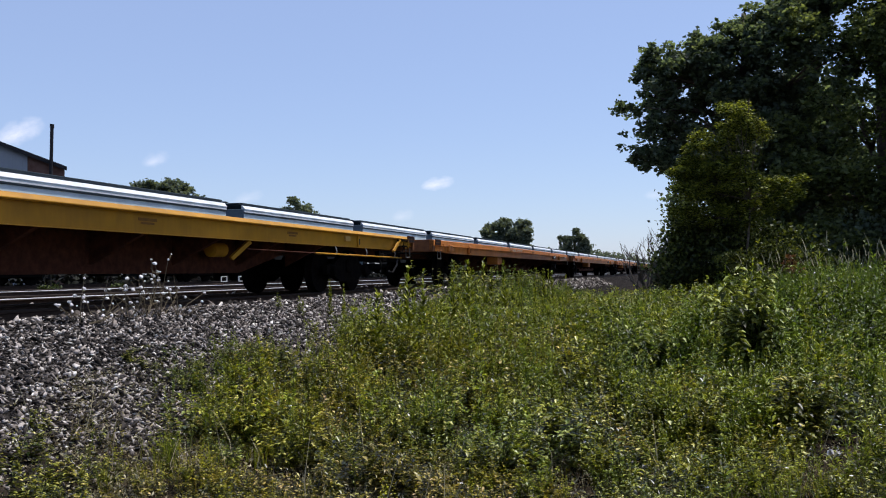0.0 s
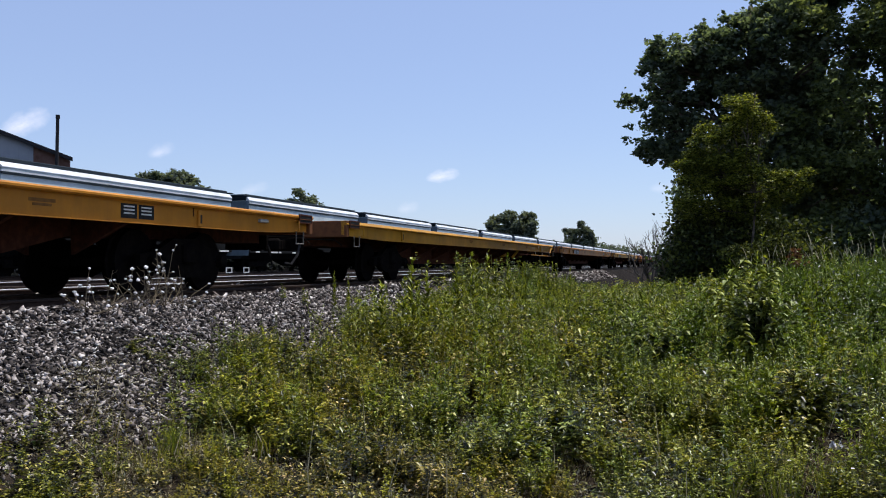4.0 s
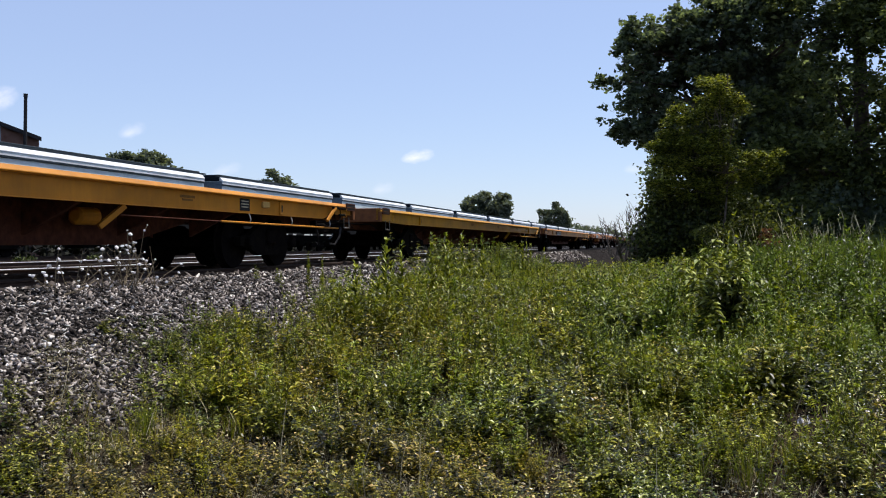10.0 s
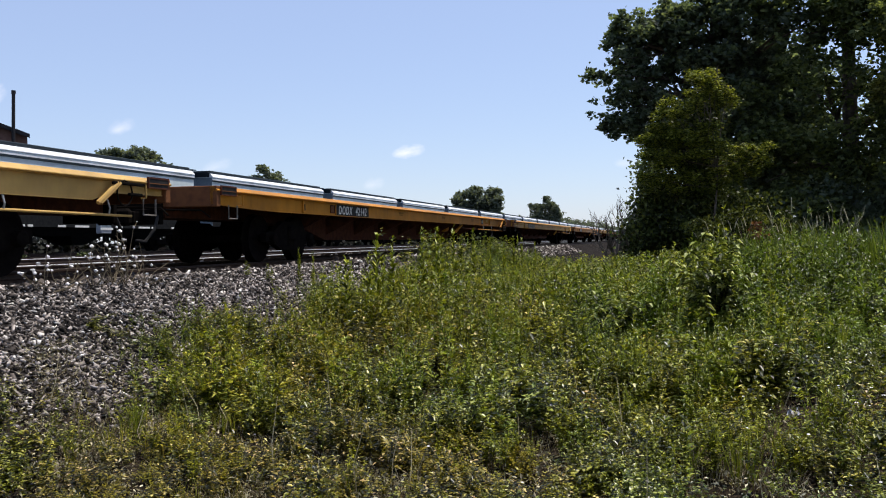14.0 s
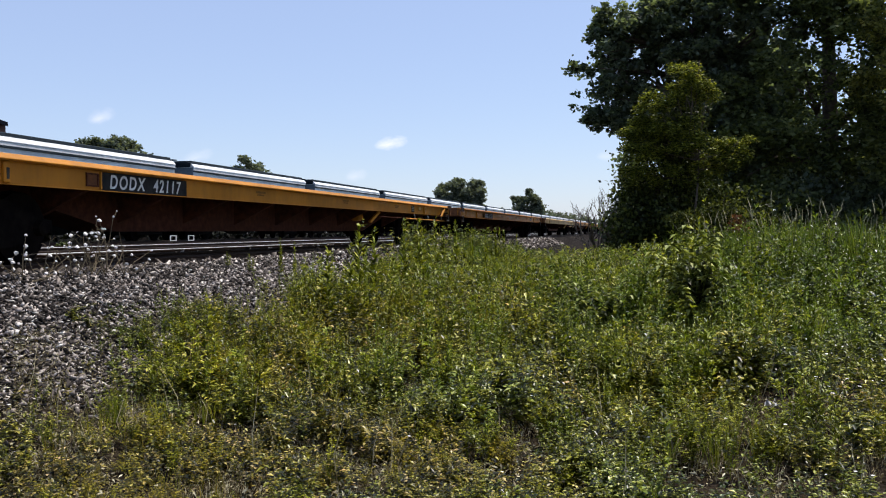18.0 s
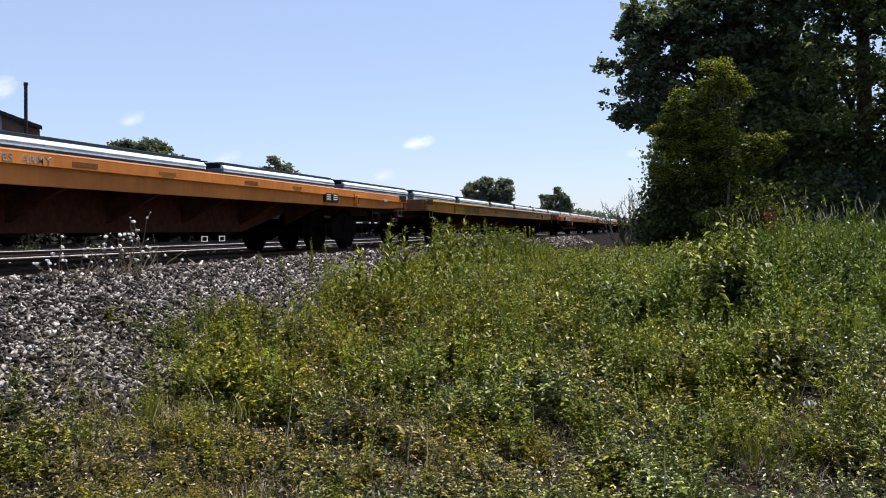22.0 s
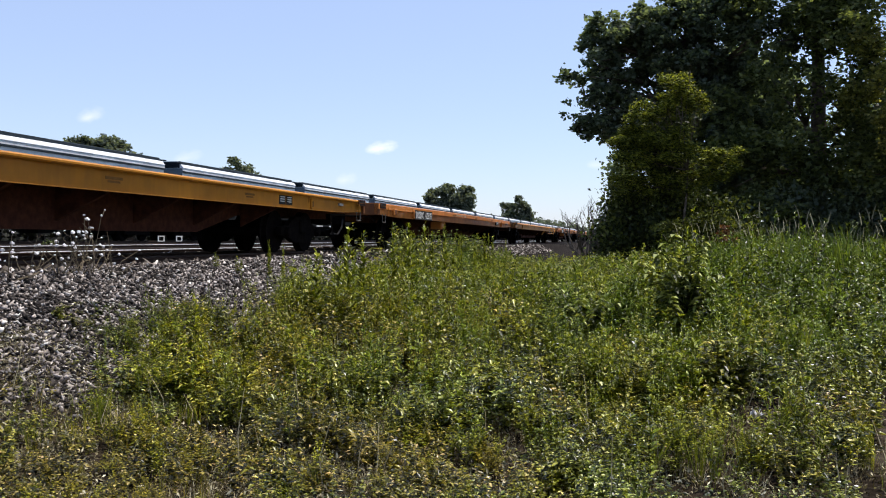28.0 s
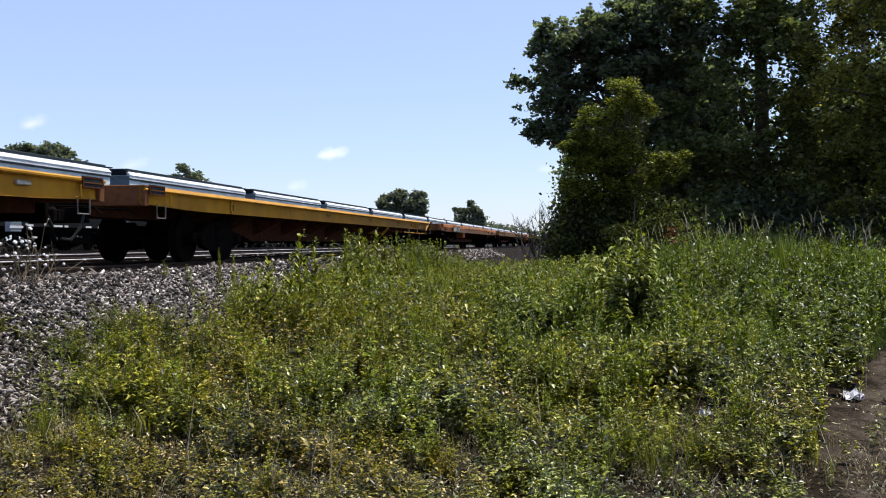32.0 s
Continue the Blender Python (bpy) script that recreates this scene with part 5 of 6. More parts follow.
def undergrowth(label, at, lobes, n, leaf, mat, seed, spread=0.2):
    t = thing("bush", label, "bush", "bushes along the wood", at)
    rng = np.random.default_rng(seed)
    p = crown_points(lobes, n, 16, spread, rng, 0.35)
    p = p[p[:, 2] > 0.02]
    cr = new("foliage", quick_mesh("foliage", *leaves(p, leaf, rng), [mat]))
    cr.parent = t
    for lo in lobes:
        for _ in range(3):
            e = Vector(lo[:3]) + Vector(rng.normal(size=3)) * lo[3] * 0.4
            part("stem", tube(bmesh.new(), [(lo[0] * 0.5, lo[1] * 0.5, -0.15), (lo[0] * 0.8, lo[1] * 0.8, lo[2] * 0.5), e], [0.035, 0.025, 0.01], 5), M["bark"], t)
    return t


undergrowth("dark green bush under the trees", (0.15, 32.6, -1.1), [(-0.9, 0, 1.3, 0.9, 0.9, 1.4), (0.4, 0, 2.0, 1.5, 1, 1.7), (1.9, 0, 1.9, 1.5, 1, 1.7), (3.4, 0.4, 1.5, 1.2, 1, 1.5), (-0.5, 0.3, 3.0, 0.9, 0.8, 1.0), (0.9, 0, 4.0, 1.0, 0.7, 1.4), (0.2, 0, 4.8, 1.2, 0.6, 1.2), (1.2, 0.2, 5.9, 0.8, 0.6, 0.8)], 20000, 0.15, M["bush"], 21)
undergrowth("sparse dark bush at the wood's edge", (-1.2, 37.5, -1.1), [(0, 0, 1.6, 0.7, 0.9, 1.7), (0.8, 0, 2.6, 0.9, 0.8, 1.6), (0.6, 0, 4.3, 0.7, 0.7, 1.2)], 4200, 0.17, M["cottonwood"], 22)
undergrowth("shaded bush under the tall trees", (6.8, 40.3, -1.1), [(-2.4, 0, 1.5, 1.8, 1, 1.8), (0, 0, 1.9, 2, 1, 2.1), (2.4, 0, 1.8, 2, 1, 2), (4.6, 0, 1.7, 2, 1, 1.9)], 14000, 0.22, M["cottonwood"], 23)
undergrowth("shaded bush beside the path", (13.6, 38.4, -1.1), [(-2, 0, 1.8, 2, 1, 2), (1.5, 0, 1.9, 2.2, 1, 2.1), (5, 0, 1.8, 2.2, 1, 2), (8.5, 0, 1.8, 2.2, 1, 2)], 12000, 0.22, M["cottonwood"], 24)
undergrowth("yellow-green low bush before the small tree", (2.3, 29.8, -1.1), [(0, 0, 2.05, 0.8, 0.6, 0.42), (0.9, 0, 1.8, 0.75, 0.6, 0.42), (-1.1, 0.2, 1.75, 0.75, 0.6, 0.42), (0.2, 0.2, 1.1, 1.5, 0.7, 0.7)], 6000, 0.10, M["low_bush"], 25, 0.10)
undergrowth("small bush with withered reddish leaves", (2.75, 29.2, -1.1), [(0, 0, 1.65, 0.28, 0.3, 0.35), (0.2, 0, 1.2, 0.3, 0.3, 0.4)], 500, 0.10, M["red_leaf"], 28, 0.07)


undergrowth("low green weed clump between the tracks", (-20.2, 23.4, -0.32), [(0, 0, 0.2, 0.3, 0.45, 0.26)], 500, 0.10, M["bush"], 26, 0.06)
undergrowth("low green weed clump between the tracks", (-20.1, 26.8, -0.32), [(0, 0, 0.2, 0.25, 0.35, 0.24)], 400, 0.10, M["bush"], 27, 0.06)


def bare_shrub():
    t = thing("bare_shrub", "leafless dry shrub with thin forked twigs", "shrub", at=(-2.0, 36.2, -1.1))
    rng = np.random.default_rng(31)

    def twig(bm, p, d, length, r, depth):
        q = p + d * length
        tube(bm, [p, (p + q) / 2 + Vector(rng.normal(size=3)) * length * 0.06, q], [r, r * 0.8, r * 0.55], 5)
        if depth:
            for _ in range(3):
                twig(bm, p + (q - p) * rng.uniform(0.45, 1.0), (d + Vector(rng.normal(size=3)) * 0.42 + Vector((0, 0, 0.12))).normalized(), length * rng.uniform(0.5, 0.75), r * 0.55, depth - 1)
    for k in range(8):
        bm = bmesh.new()
        a = rng.uniform(0, 6.28)
        twig(bm, Vector((0.1 * math.cos(a), 0.1 * math.sin(a), -0.1)), Vector((0.35 * math.cos(a) - 0.1, 0.3 * math.sin(a), 1)).normalized(), 1.6, 0.05, 3)
        part("branch", bm, M["twig"], t)


bare_shrub()

FAR = "trees beyond the yard"
for at, h, lobes, n, seed in (
        ((-64.5, 96, -0.3), 9, [(-1.2, 0, 10.2, 2.6, 3, 2.4), (1.6, 0, 9.6, 2.6, 3, 2.0), (-3.2, 0, 9.2, 1.6, 2, 1.6), (0.3, 0, 6.5, 4.2, 3, 4.0)], 5200, 41),
        ((-57.3, 119, -0.3), 8, [(0, 0, 9.4, 2.0, 2, 1.9), (-1.5, 0, 8.2, 1.5, 2, 1.8), (1.6, 0, 8.2, 1.4, 2, 1.6), (0, 0, 5.5, 3, 3, 3.2)], 4200, 42),
        ((-35.8, 166, -0.3), 7, [(0, 0, 7.6, 3.2, 3, 2.8), (-3.2, 0, 5.9, 2.2, 3, 2.6), (3.1, 0, 6.7, 2.2, 3, 3.0), (0, 0, 3.5, 4.6, 3, 3.2)], 6000, 43),
        ((-41.3, 300, -0.3), 10, [(0.5, 0, 10.4, 3.3, 3.5, 3.9), (-2.8, 0, 8.8, 2.7, 3.5, 3.5), (3.2, 0, 8.1, 2.5, 3.5, 3.5), (0, 0, 5.0, 5.3, 4.4, 4.6)], 6000, 44)):
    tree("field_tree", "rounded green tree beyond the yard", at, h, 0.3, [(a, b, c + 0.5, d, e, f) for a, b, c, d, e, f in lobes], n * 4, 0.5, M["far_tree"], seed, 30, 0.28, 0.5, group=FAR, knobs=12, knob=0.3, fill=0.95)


def far_woods():
    rng = np.random.default_rng(51)
    lobes = []
    for x0, x1, y, z0, z1, step in ((-64, -44, 340, 6.0, 9.5, 3.0), (-60, -44, 150, 3.0, 6.0, 1.8), (-100, -75, 150, 4, 7, 3.0), (4, 90, 260, 3, 7, 4.0)):
        x = x0
        while x < x1:
            h = rng.uniform(z0, z1)
            lobes.append((x, y + rng.uniform(-6, 6), h * 0.55, step * 0.9, step, h * 0.55))
            x += step * rng.uniform(0.5, 0.9)
    y = 320
    while y < 1500:
        h = rng.uniform(8, 12.5)
        lobes.append((-42 + rng.uniform(-3, 3), y, h * 0.5, 4.0, 4.0 + y * 0.012, h * 0.5))
        y += rng.uniform(6, 12) + 0.01 * y
    p = crown_points(lobes, 60000, 12, 0.5, rng, 0.3)
    p = p[p[:, 2] > -0.3]
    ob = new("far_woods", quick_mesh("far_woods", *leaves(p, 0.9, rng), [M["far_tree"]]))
    tagged(ob, "low distant line of green trees", "woods", kind="stuff")


far_woods()


# ---- weeds of the verge ----
def blade(base, way, length, width, droop):
    """A leaf from base along way: four corners, folded along its middle."""
    base, way = np.array(base, float), np.array(way, float)
    way /= np.linalg.norm(way)
    side = np.cross(way, (0, 0, 1.0))
    side /= np.linalg.norm(side) + 1e-9
    up = np.cross(side, way)
    mid = base + way * length * 0.45
    return np.array([base, mid + side * width / 2 + up * width * 0.15, base + way * length - np.array((0, 0, droop * length)), mid - side * width / 2 + up * width * 0.15])


def stalk(points, radius):
    """A thin three-sided stem through points."""
    V, Fc = [], []
    for i, p in enumerate(points):
        r = radius * (1 - 0.6 * i / max(1, len(points) - 1))
        V += [np.array(p) + r * np.array((math.cos(a), math.sin(a), 0)) for a in (0, 2.1, 4.2)]
    for i in range(len(points) - 1):
        for k in range(3):
            a, b = 3 * i + k, 3 * i + (k + 1) % 3
            Fc += [(a, b, b + 3), (a, b + 3, a + 3)]
    return np.array(V), np.array(Fc)


def joined(pieces):
    V, Fc, off = [], [], 0
    for v, f in pieces:
        V.append(v)
        Fc.append(f + off)
        off += len(v)
    return np.concatenate(V), np.concatenate(Fc)


def leafy_shape(rng, height=1.0, n=26, length=0.16, width=0.07, rise=0.35, branches=2):
    out = []
    lines = [[(0, 0, 0), (rng.normal() * 0.04, rng.normal() * 0.04, height * 0.5), (rng.normal() * 0.08, rng.normal() * 0.08, height)]]
    for _ in range(branches):
        a, z = rng.uniform(0, 6.28), rng.uniform(0.2, 0.5) * height
        d = rng.uniform(0.2, 0.35) * height
        lines.append([(0, 0, z), (d * 0.6 * math.cos(a), d * 0.6 * math.sin(a), z + 0.2 * height), (d * math.cos(a), d * math.sin(a), z + rng.uniform(0.3, 0.5) * height)])
    for k, ln in enumerate(lines):
        out.append(stalk(ln, 0.006 if k == 0 else 0.004))
        for j in range(n if k == 0 else n // 2):
            s = rng.uniform(0.15, 1.0)
            i = 0 if s < 0.5 else 1
            u = (s - 0.5 * i) * 2
            p = np.array(ln[i]) * (1 - u) + np.array(ln[i + 1]) * u
            a = j * 2.4 + rng.normal() * 0.3
            sz = (1.15 - 0.6 * s) * rng.uniform(0.7, 1.2)
            out.append((blade(p, (math.cos(a), math.sin(a), rise + rng.normal() * 0.25), length * sz, width * sz, rng.uniform(0.0, 0.35)), LEAF[1]))
    return joined(out)


def plume_shape(rng, height=1.0, n=54, length=0.14, width=0.02):
    """Tall upright weed with narrow leaves close to the stem and a pointed tip."""
    out = [stalk([(0, 0, 0), (0.01, 0.0, height * 0.5), (rng.normal() * 0.03, rng.normal() * 0.03, height)], 0.006)]
    for j in range(n):
        s = rng.uniform(0.08, 1.0)
        a = j * 2.4
        out.append((blade((0, 0, s * height), (math.cos(a), math.sin(a), rng.uniform(0.5, 1.3)), (1 - 0.72 * s) * length * height, width, rng.uniform(0, 0.2)), LEAF[1]))
    return joined(out)


def tuft_shape(rng, n=16, height=1.0, width=0.012, spread=0.3):
    out = []
    for _ in range(n):
        a, h = rng.uniform(0, 6.28), height * rng.uniform(0.5, 1.0)
        d = spread * rng.uniform(0.2, 1.0) * h
        b = np.array((rng.normal() * 0.03, rng.normal() * 0.03, 0))
        m = b + np.array((d * 0.35 * math.cos(a), d * 0.35 * math.sin(a), h * 0.6))
        e = b + np.array((d * math.cos(a), d * math.sin(a), h * rng.uniform(0.8, 1.0)))
        s = np.array((-math.sin(a), math.cos(a), 0)) * width / 2
        out.append((np.array([b - s, b + s, m + s * 0.8, m - s * 0.8, e]), np.array([(0, 1, 2), (0, 2, 3), (3, 2, 4)])))
    return joined(out)


def path_x(y):
    """The edge of the dirt path on the verge's far side."""
    return 0.33 * y - 0.5 + 0.1 * np.clip(y - 8.7, 0, 12)


def mottle(x, y, f):
    """Smooth uneven pattern between about -1 and 1."""
    return (np.sin(2.1 * f * x + 1.7 * np.sin(1.3 * f * y)) + np.sin(2.6 * f * y + 2.0 * np.sin(1.7 * f * x + 1)) + np.sin(3.7 * f * (x + y) + 4)) / 2.2


def growth_height(x, y, rng):
    h = 0.20 + 0.055 * np.clip(y - 3.6, 0, 15.2)
    h = h + 0.12 * np.exp(-(((x + 4.0) / 0.8) ** 2 + ((y - 12.5) / 3.6) ** 2))
    h = h + 0.12 * np.exp(-(((x - 2.5) / 2.5) ** 2 + ((y - 19) / 5) ** 2))
    h = h * (1 + 0.08 * np.clip((y - 13) / 7, 0, 1) * np.clip((1.5 - x) / 2, 0, 1))
    h = h + 0.08 * np.clip((y - 14) / 4, 0, 1) * np.clip((-0.8 - x) / 1.5, 0, 1)
    h = np.where((x < -4.3) & (y < 18), h * np.clip(1 - (-4.3 - x) * 0.55, 0.25, 1), h)
    h = h * (1 - 0.45 * np.exp(-(((x - 0.5) / 0.55) ** 2 + ((y - 10.8) / 1.3) ** 2)))
    h = h * (1 - 0.35 * np.exp(-(((x + 0.7) / 0.5) ** 2 + ((y - 11.0) / 1.2) ** 2)))
    # lower growth where the far ballast shows over it
    low = np.clip((y - 13) / 3, 0, 1) * np.clip((x / y + 0.24) / 0.06, 0, 1) * np.clip((0.0 - x / y) / 0.05, 0, 1)
    h = h * (1 - low) + np.minimum(h, np.clip(1.32 - 0.012 * y, 0.4, 2)) * low * 0.84
    h = h * (1 - 0.15 * np.exp(-(((x - 0.5) / 0.7) ** 2 + ((y - 10.6) / 1.5) ** 2)))
    calm = 1 - 0.5 * np.clip((y - 13) / 6, 0, 1)
    return h * (1 + calm * rng.uniform(-0.3, 0.2, len(x))) * (1 + 0.3 * calm * mottle(x, y, 1.3))


def verge_spots(n, y0, y1, rng, left=-5.9):
    if y0 < 0:
        return rng.uniform(left, 0.33 * y1 + 2.2, n), rng.uniform(y0, y1, n)
    y = np.sqrt(rng.uniform(y0 ** 2, y1 ** 2, n))
    x0 = np.maximum(-0.98 * y - 0.4, left)
    x = x0 + (0.36 * y + 0.6 - x0) * rng.random(n)
    return x, y


def spot(x, y, cx, cy, rx, ry):
    return np.exp(-(((x - cx) / rx) ** 2 + ((y - cy) / ry) ** 2))


def hue(x, y):
    """Where the growth is blue-green (low), plain green or olive and browned (high)."""
    v = 0.57 + 0.2 * mottle(x, y, 0.7) * (1 - 0.5 * np.clip((y - 12) / 6, 0, 1))
    v = v + 0.12 * np.clip((-0.1 - x) / 1.2, 0, 1) * np.clip((14 - y) / 2, 0, 1) - 0.2 * spot(x, y, -1.4, 7.8, 0.5, 0.9) - 0.28 * spot(x, y, -0.7, 12.2, 0.8, 1.6) + 0.22 * spot(x, y, -0.4, 5.7, 0.9, 0.9) + 0.2 * spot(x, y, -3.2, 9.5, 1.1, 2.2)
    v = v - 0.38 * np.clip((x - 0.2) / 1.0, 0, 1) * np.clip((y - 9.5) / 2, 0, 1)
    return v + 0.12 * np.clip((x - 0.3) / 1.2, 0, 1) * np.clip((10 - y) / 3, 0, 1) + 0.22 * np.clip((6.2 - y) / 1.5, 0, 1) * np.clip((-0.6 - x) / 1.2, 0, 1)


def allowed(x, y, rng, kind):
    """Which of the spots may carry a plant: not the ballast, the trodden path or the bare patches."""
    edge = np.where(y > 17, -5.5 - 0.9 * np.clip((y - 19) / 4, 0, 1), np.where(y > 7.6, -5.15, -4.3)) + 0.3 * np.sin(y * 1.3)
    bank = np.clip((x - edge + 0.7) / 0.9, 0, 1) ** 1.6
    stray = {"dry": 0.25, "tall_weed": 0.0}.get(kind, 0.04) * (x > -5.1)
    keep = rng.random(len(x)) < np.maximum(bank, stray)
    if kind != "tall_weed":
        keep |= (x > -5.0) & (x < -2.8) & (y > 4.2) & (y < 7.2) & (rng.random(len(x)) < 0.18)
    keep &= (x < path_x(y)) | (rng.random(len(x)) < {"dry": 0.3, "grass": 0.12}.get(kind, 0.05)) | (y > 23)
    if kind in ("weed", "clover", "tall_weed"):
        keep &= rng.random(len(x)) < 1 - 0.62 * np.clip((x - 0.1 * y + 0.1) / 0.8, 0, 1) * np.clip((10 - y) / 1.5, 0, 1)
    if kind == "dry":
        keep &= rng.random(len(x)) < 1 - 0.4 * np.clip((x - 0.05 * y) / 0.6, 0, 1)
    bare = np.clip((6.0 - y) / 1.2, 0, 1) * np.clip((-0.6 - x) / 0.8, 0, 1)
    keep &= rng.random(len(x)) < 1 - bare * {"weed": 0.4, "tall_weed": 1.0, "clover": 0.3, "grass": 0.3, "dry": 0.0}[kind]
    for cx, cy, rx, ry in ((2.33, 8.1, 0.28, 0.85), (0.93, 7.2, 0.2, 0.5), (1.3, 7.9, 0.35, 0.35), (-4.14, 7.4, 0.16, 0.3), (0.3, 5.2, 0.28, 0.3), (-2.55, 6.6, 0.18, 0.25)):
        keep &= ((x - cx) / rx) ** 2 + ((y - cy) / ry) ** 2 > 1
    return keep


def clump_plants(kind, bands, rng):
    """Stems gathered in clumps, each clump rounded over, of one height and one tone: x, y, height, tone."""
    out = []
    for n, stems, y0, y1, r0, r1 in bands:
        cx, cy = verge_spots(n, y0, y1, rng)
        patch = mottle(cx + {"weed": 3, "tall_weed": 11, "clover": 23}.get(kind, 0), cy, 0.8)
        keep = rng.random(n) < np.where(patch > -0.1, 1.0, 0.3)
        if kind == "clover":
            keep &= (rng.random(n) < 0.35 + spot(cx, cy, -0.3, 5.8, 1.2, 1.2) + 0.5 * spot(cx, cy, -2.6, 9, 1.4, 2.5)) & (rng.random(n) > spot(cx, cy, -1.4, 7.8, 0.6, 1.1))
        cx, cy = cx[keep], cy[keep]
        m = len(cx)
        r, tall, tone = rng.uniform(r0, r1, m), rng.uniform(0.72, 1.35, m), rng.normal(size=m) * 0.13
        k = np.repeat(np.arange(m), stems)
        d, a = np.sqrt(rng.random(len(k))) * rng.uniform(0.7, 1.0, len(k)), rng.uniform(0, 6.28, len(k))
        x, y = cx[k] + d * r[k] * np.cos(a), cy[k] + d * r[k] * np.sin(a)
        h = growth_height(x, y, rng) * (1 + (tall[k] - 1) * (1 - 0.5 * np.clip((y - 13) / 6, 0, 1))) * (1.1 - {"weed": 0.25, "tall_weed": 0.15}.get(kind, 0.42) * d ** 2)
        out.append(np.stack([x, y, h, np.clip(hue(x, y) + tone[k] + rng.normal(size=len(k)) * 0.06, 0, 1)], -1))
    p = np.concatenate(out)
    return p[allowed(p[:, 0], p[:, 1], rng, kind)]


def weeds():
    rng = np.random.default_rng(61)
    near = {
        "weed": [leafy_shape(rng, 1, 24, 0.17, 0.095, 0.08) for _ in range(9)],
        "tall_weed": [plume_shape(rng) for _ in range(5)] + [leafy_shape(rng, 1, 36, 0.13, 0.042, 0.6, 1) for _ in range(4)],
        "clover": [leafy_shape(rng, 1, 34, 0.095, 0.065, 0.3, 3) for _ in range(7)],
        "grass": [tuft_shape(rng, 10, 1.0, 0.010, 0.5) for _ in range(8)],
        "dry": [tuft_shape(rng, 9, 0.8, 0.008, 1.1) for _ in range(4)] + [tuft_shape(rng, 3, 1.1, 0.006, 0.4) for _ in range(2)],
    }
    far = {
        "weed": [leafy_shape(rng, 1, 16, 0.19, 0.11, 0.1, 1) for _ in range(7)],
        "tall_weed": [leafy_shape(rng, 1, 26, 0.15, 0.05, 0.6, 1) for _ in range(6)],
        "clover": [leafy_shape(rng, 1, 18, 0.12, 0.08, 0.3, 2) for _ in range(6)],
        "grass": near["grass"], "dry": near["dry"],
    }
    plants = {
        "weed": ((120, 7, -9, 3.2, 0.15, 0.3), (620, 7, 3.2, 9, 0.10, 0.26), (150, 7, 3.2, 5.4, 0.08, 0.22), (330, 8, 9, 14, 0.14, 0.32), (300, 9, 14, 30, 0.3, 0.7)),
        "tall_weed": ((330, 5, 5.4, 9, 0.06, 0.18), (520, 7, 9, 16, 0.10, 0.26), (330, 9, 16, 34, 0.3, 0.7)),
        "clover": ((420, 8, 3.4, 9, 0.10, 0.26), (190, 8, 3.3, 5.8, 0.08, 0.22), (270, 8, 9, 15, 0.15, 0.32), (160, 9, 15, 26, 0.3, 0.6)),
        "grass": ((120, 6, -9, 3.2, 0.1, 0.3), (170, 6, 3.2, 9, 0.08, 0.22), (420, 7, 9, 18, 0.15, 0.4), (520, 9, 18, 40, 0.3, 0.9)),
        "dry": ((140, 6, -9, 3.2, 0.2, 0.5), (1050, 7, 3.2, 7, 0.12, 0.35), (200, 7, 7, 12, 0.15, 0.4), (40, 7, 12, 24, 0.2, 0.5)),
    }
    labels = {
        "weed": ("verge_weeds", "leafy yellow-green weeds in clumps along the verge", "weeds"),
        "tall_weed": ("verge_tall_weeds", "tall upright green weeds with narrow leaves", "weeds"),
        "clover": ("verge_clover", "bright yellow-green small-leaved clover in mounds", "weeds"),
        "grass": ("verge_grass", "green grass tufts among the weeds", "grass"),
        "dry": ("verge_dry_grass", "dry straw-coloured grass in bare patches", "grass"),
    }
    for kind, bands in plants.items():
        p = clump_plants(kind, bands, rng)
        V, Fc, T, off = [], [], [], 0
        for shapes, sel in ((near[kind], p[:, 1] < 11), (far[kind], p[:, 1] >= 11)):
            x, y, h, tone = p[sel].T
            n = len(x)
            h = h * {"weed": 0.85, "tall_weed": 1.2, "clover": 0.85, "grass": 0.95, "dry": 0.6}[kind]
            h = np.minimum(h, np.where(x > 0.5, 2.2, np.where(x < -2.5, 1.0, 1.3)))
            h = h * (1 - (0.15 if kind == "tall_weed" else 0) * np.clip((y - 13) / 4, 0, 1))
            wide = np.clip(h, 0.26, 0.7)
            more = np.clip((y - 12) / 20, 0, 1)[:, None] * np.array((0.6, 0.6, 0))
            v, f, t = merged(shapes, rng.integers(0, len(shapes), n), np.stack([x, y, ground_z(x, y) - 0.01], -1), np.stack([wide, wide, h], -1) * (1 + more),
                             rng.uniform(0, 6.28, n), rng.normal(size=(n, 2)) * 0.1, tone)
            V.append(v), Fc.append(f + off), T.append(t)
            off += len(v)
        name, label, category = labels[kind]
        ob = new(name, quick_mesh(name, np.concatenate(V), np.concatenate(Fc), [M[kind]], tone=np.concatenate(T)))
        tagged(ob, label, category, kind="stuff")


weeds()


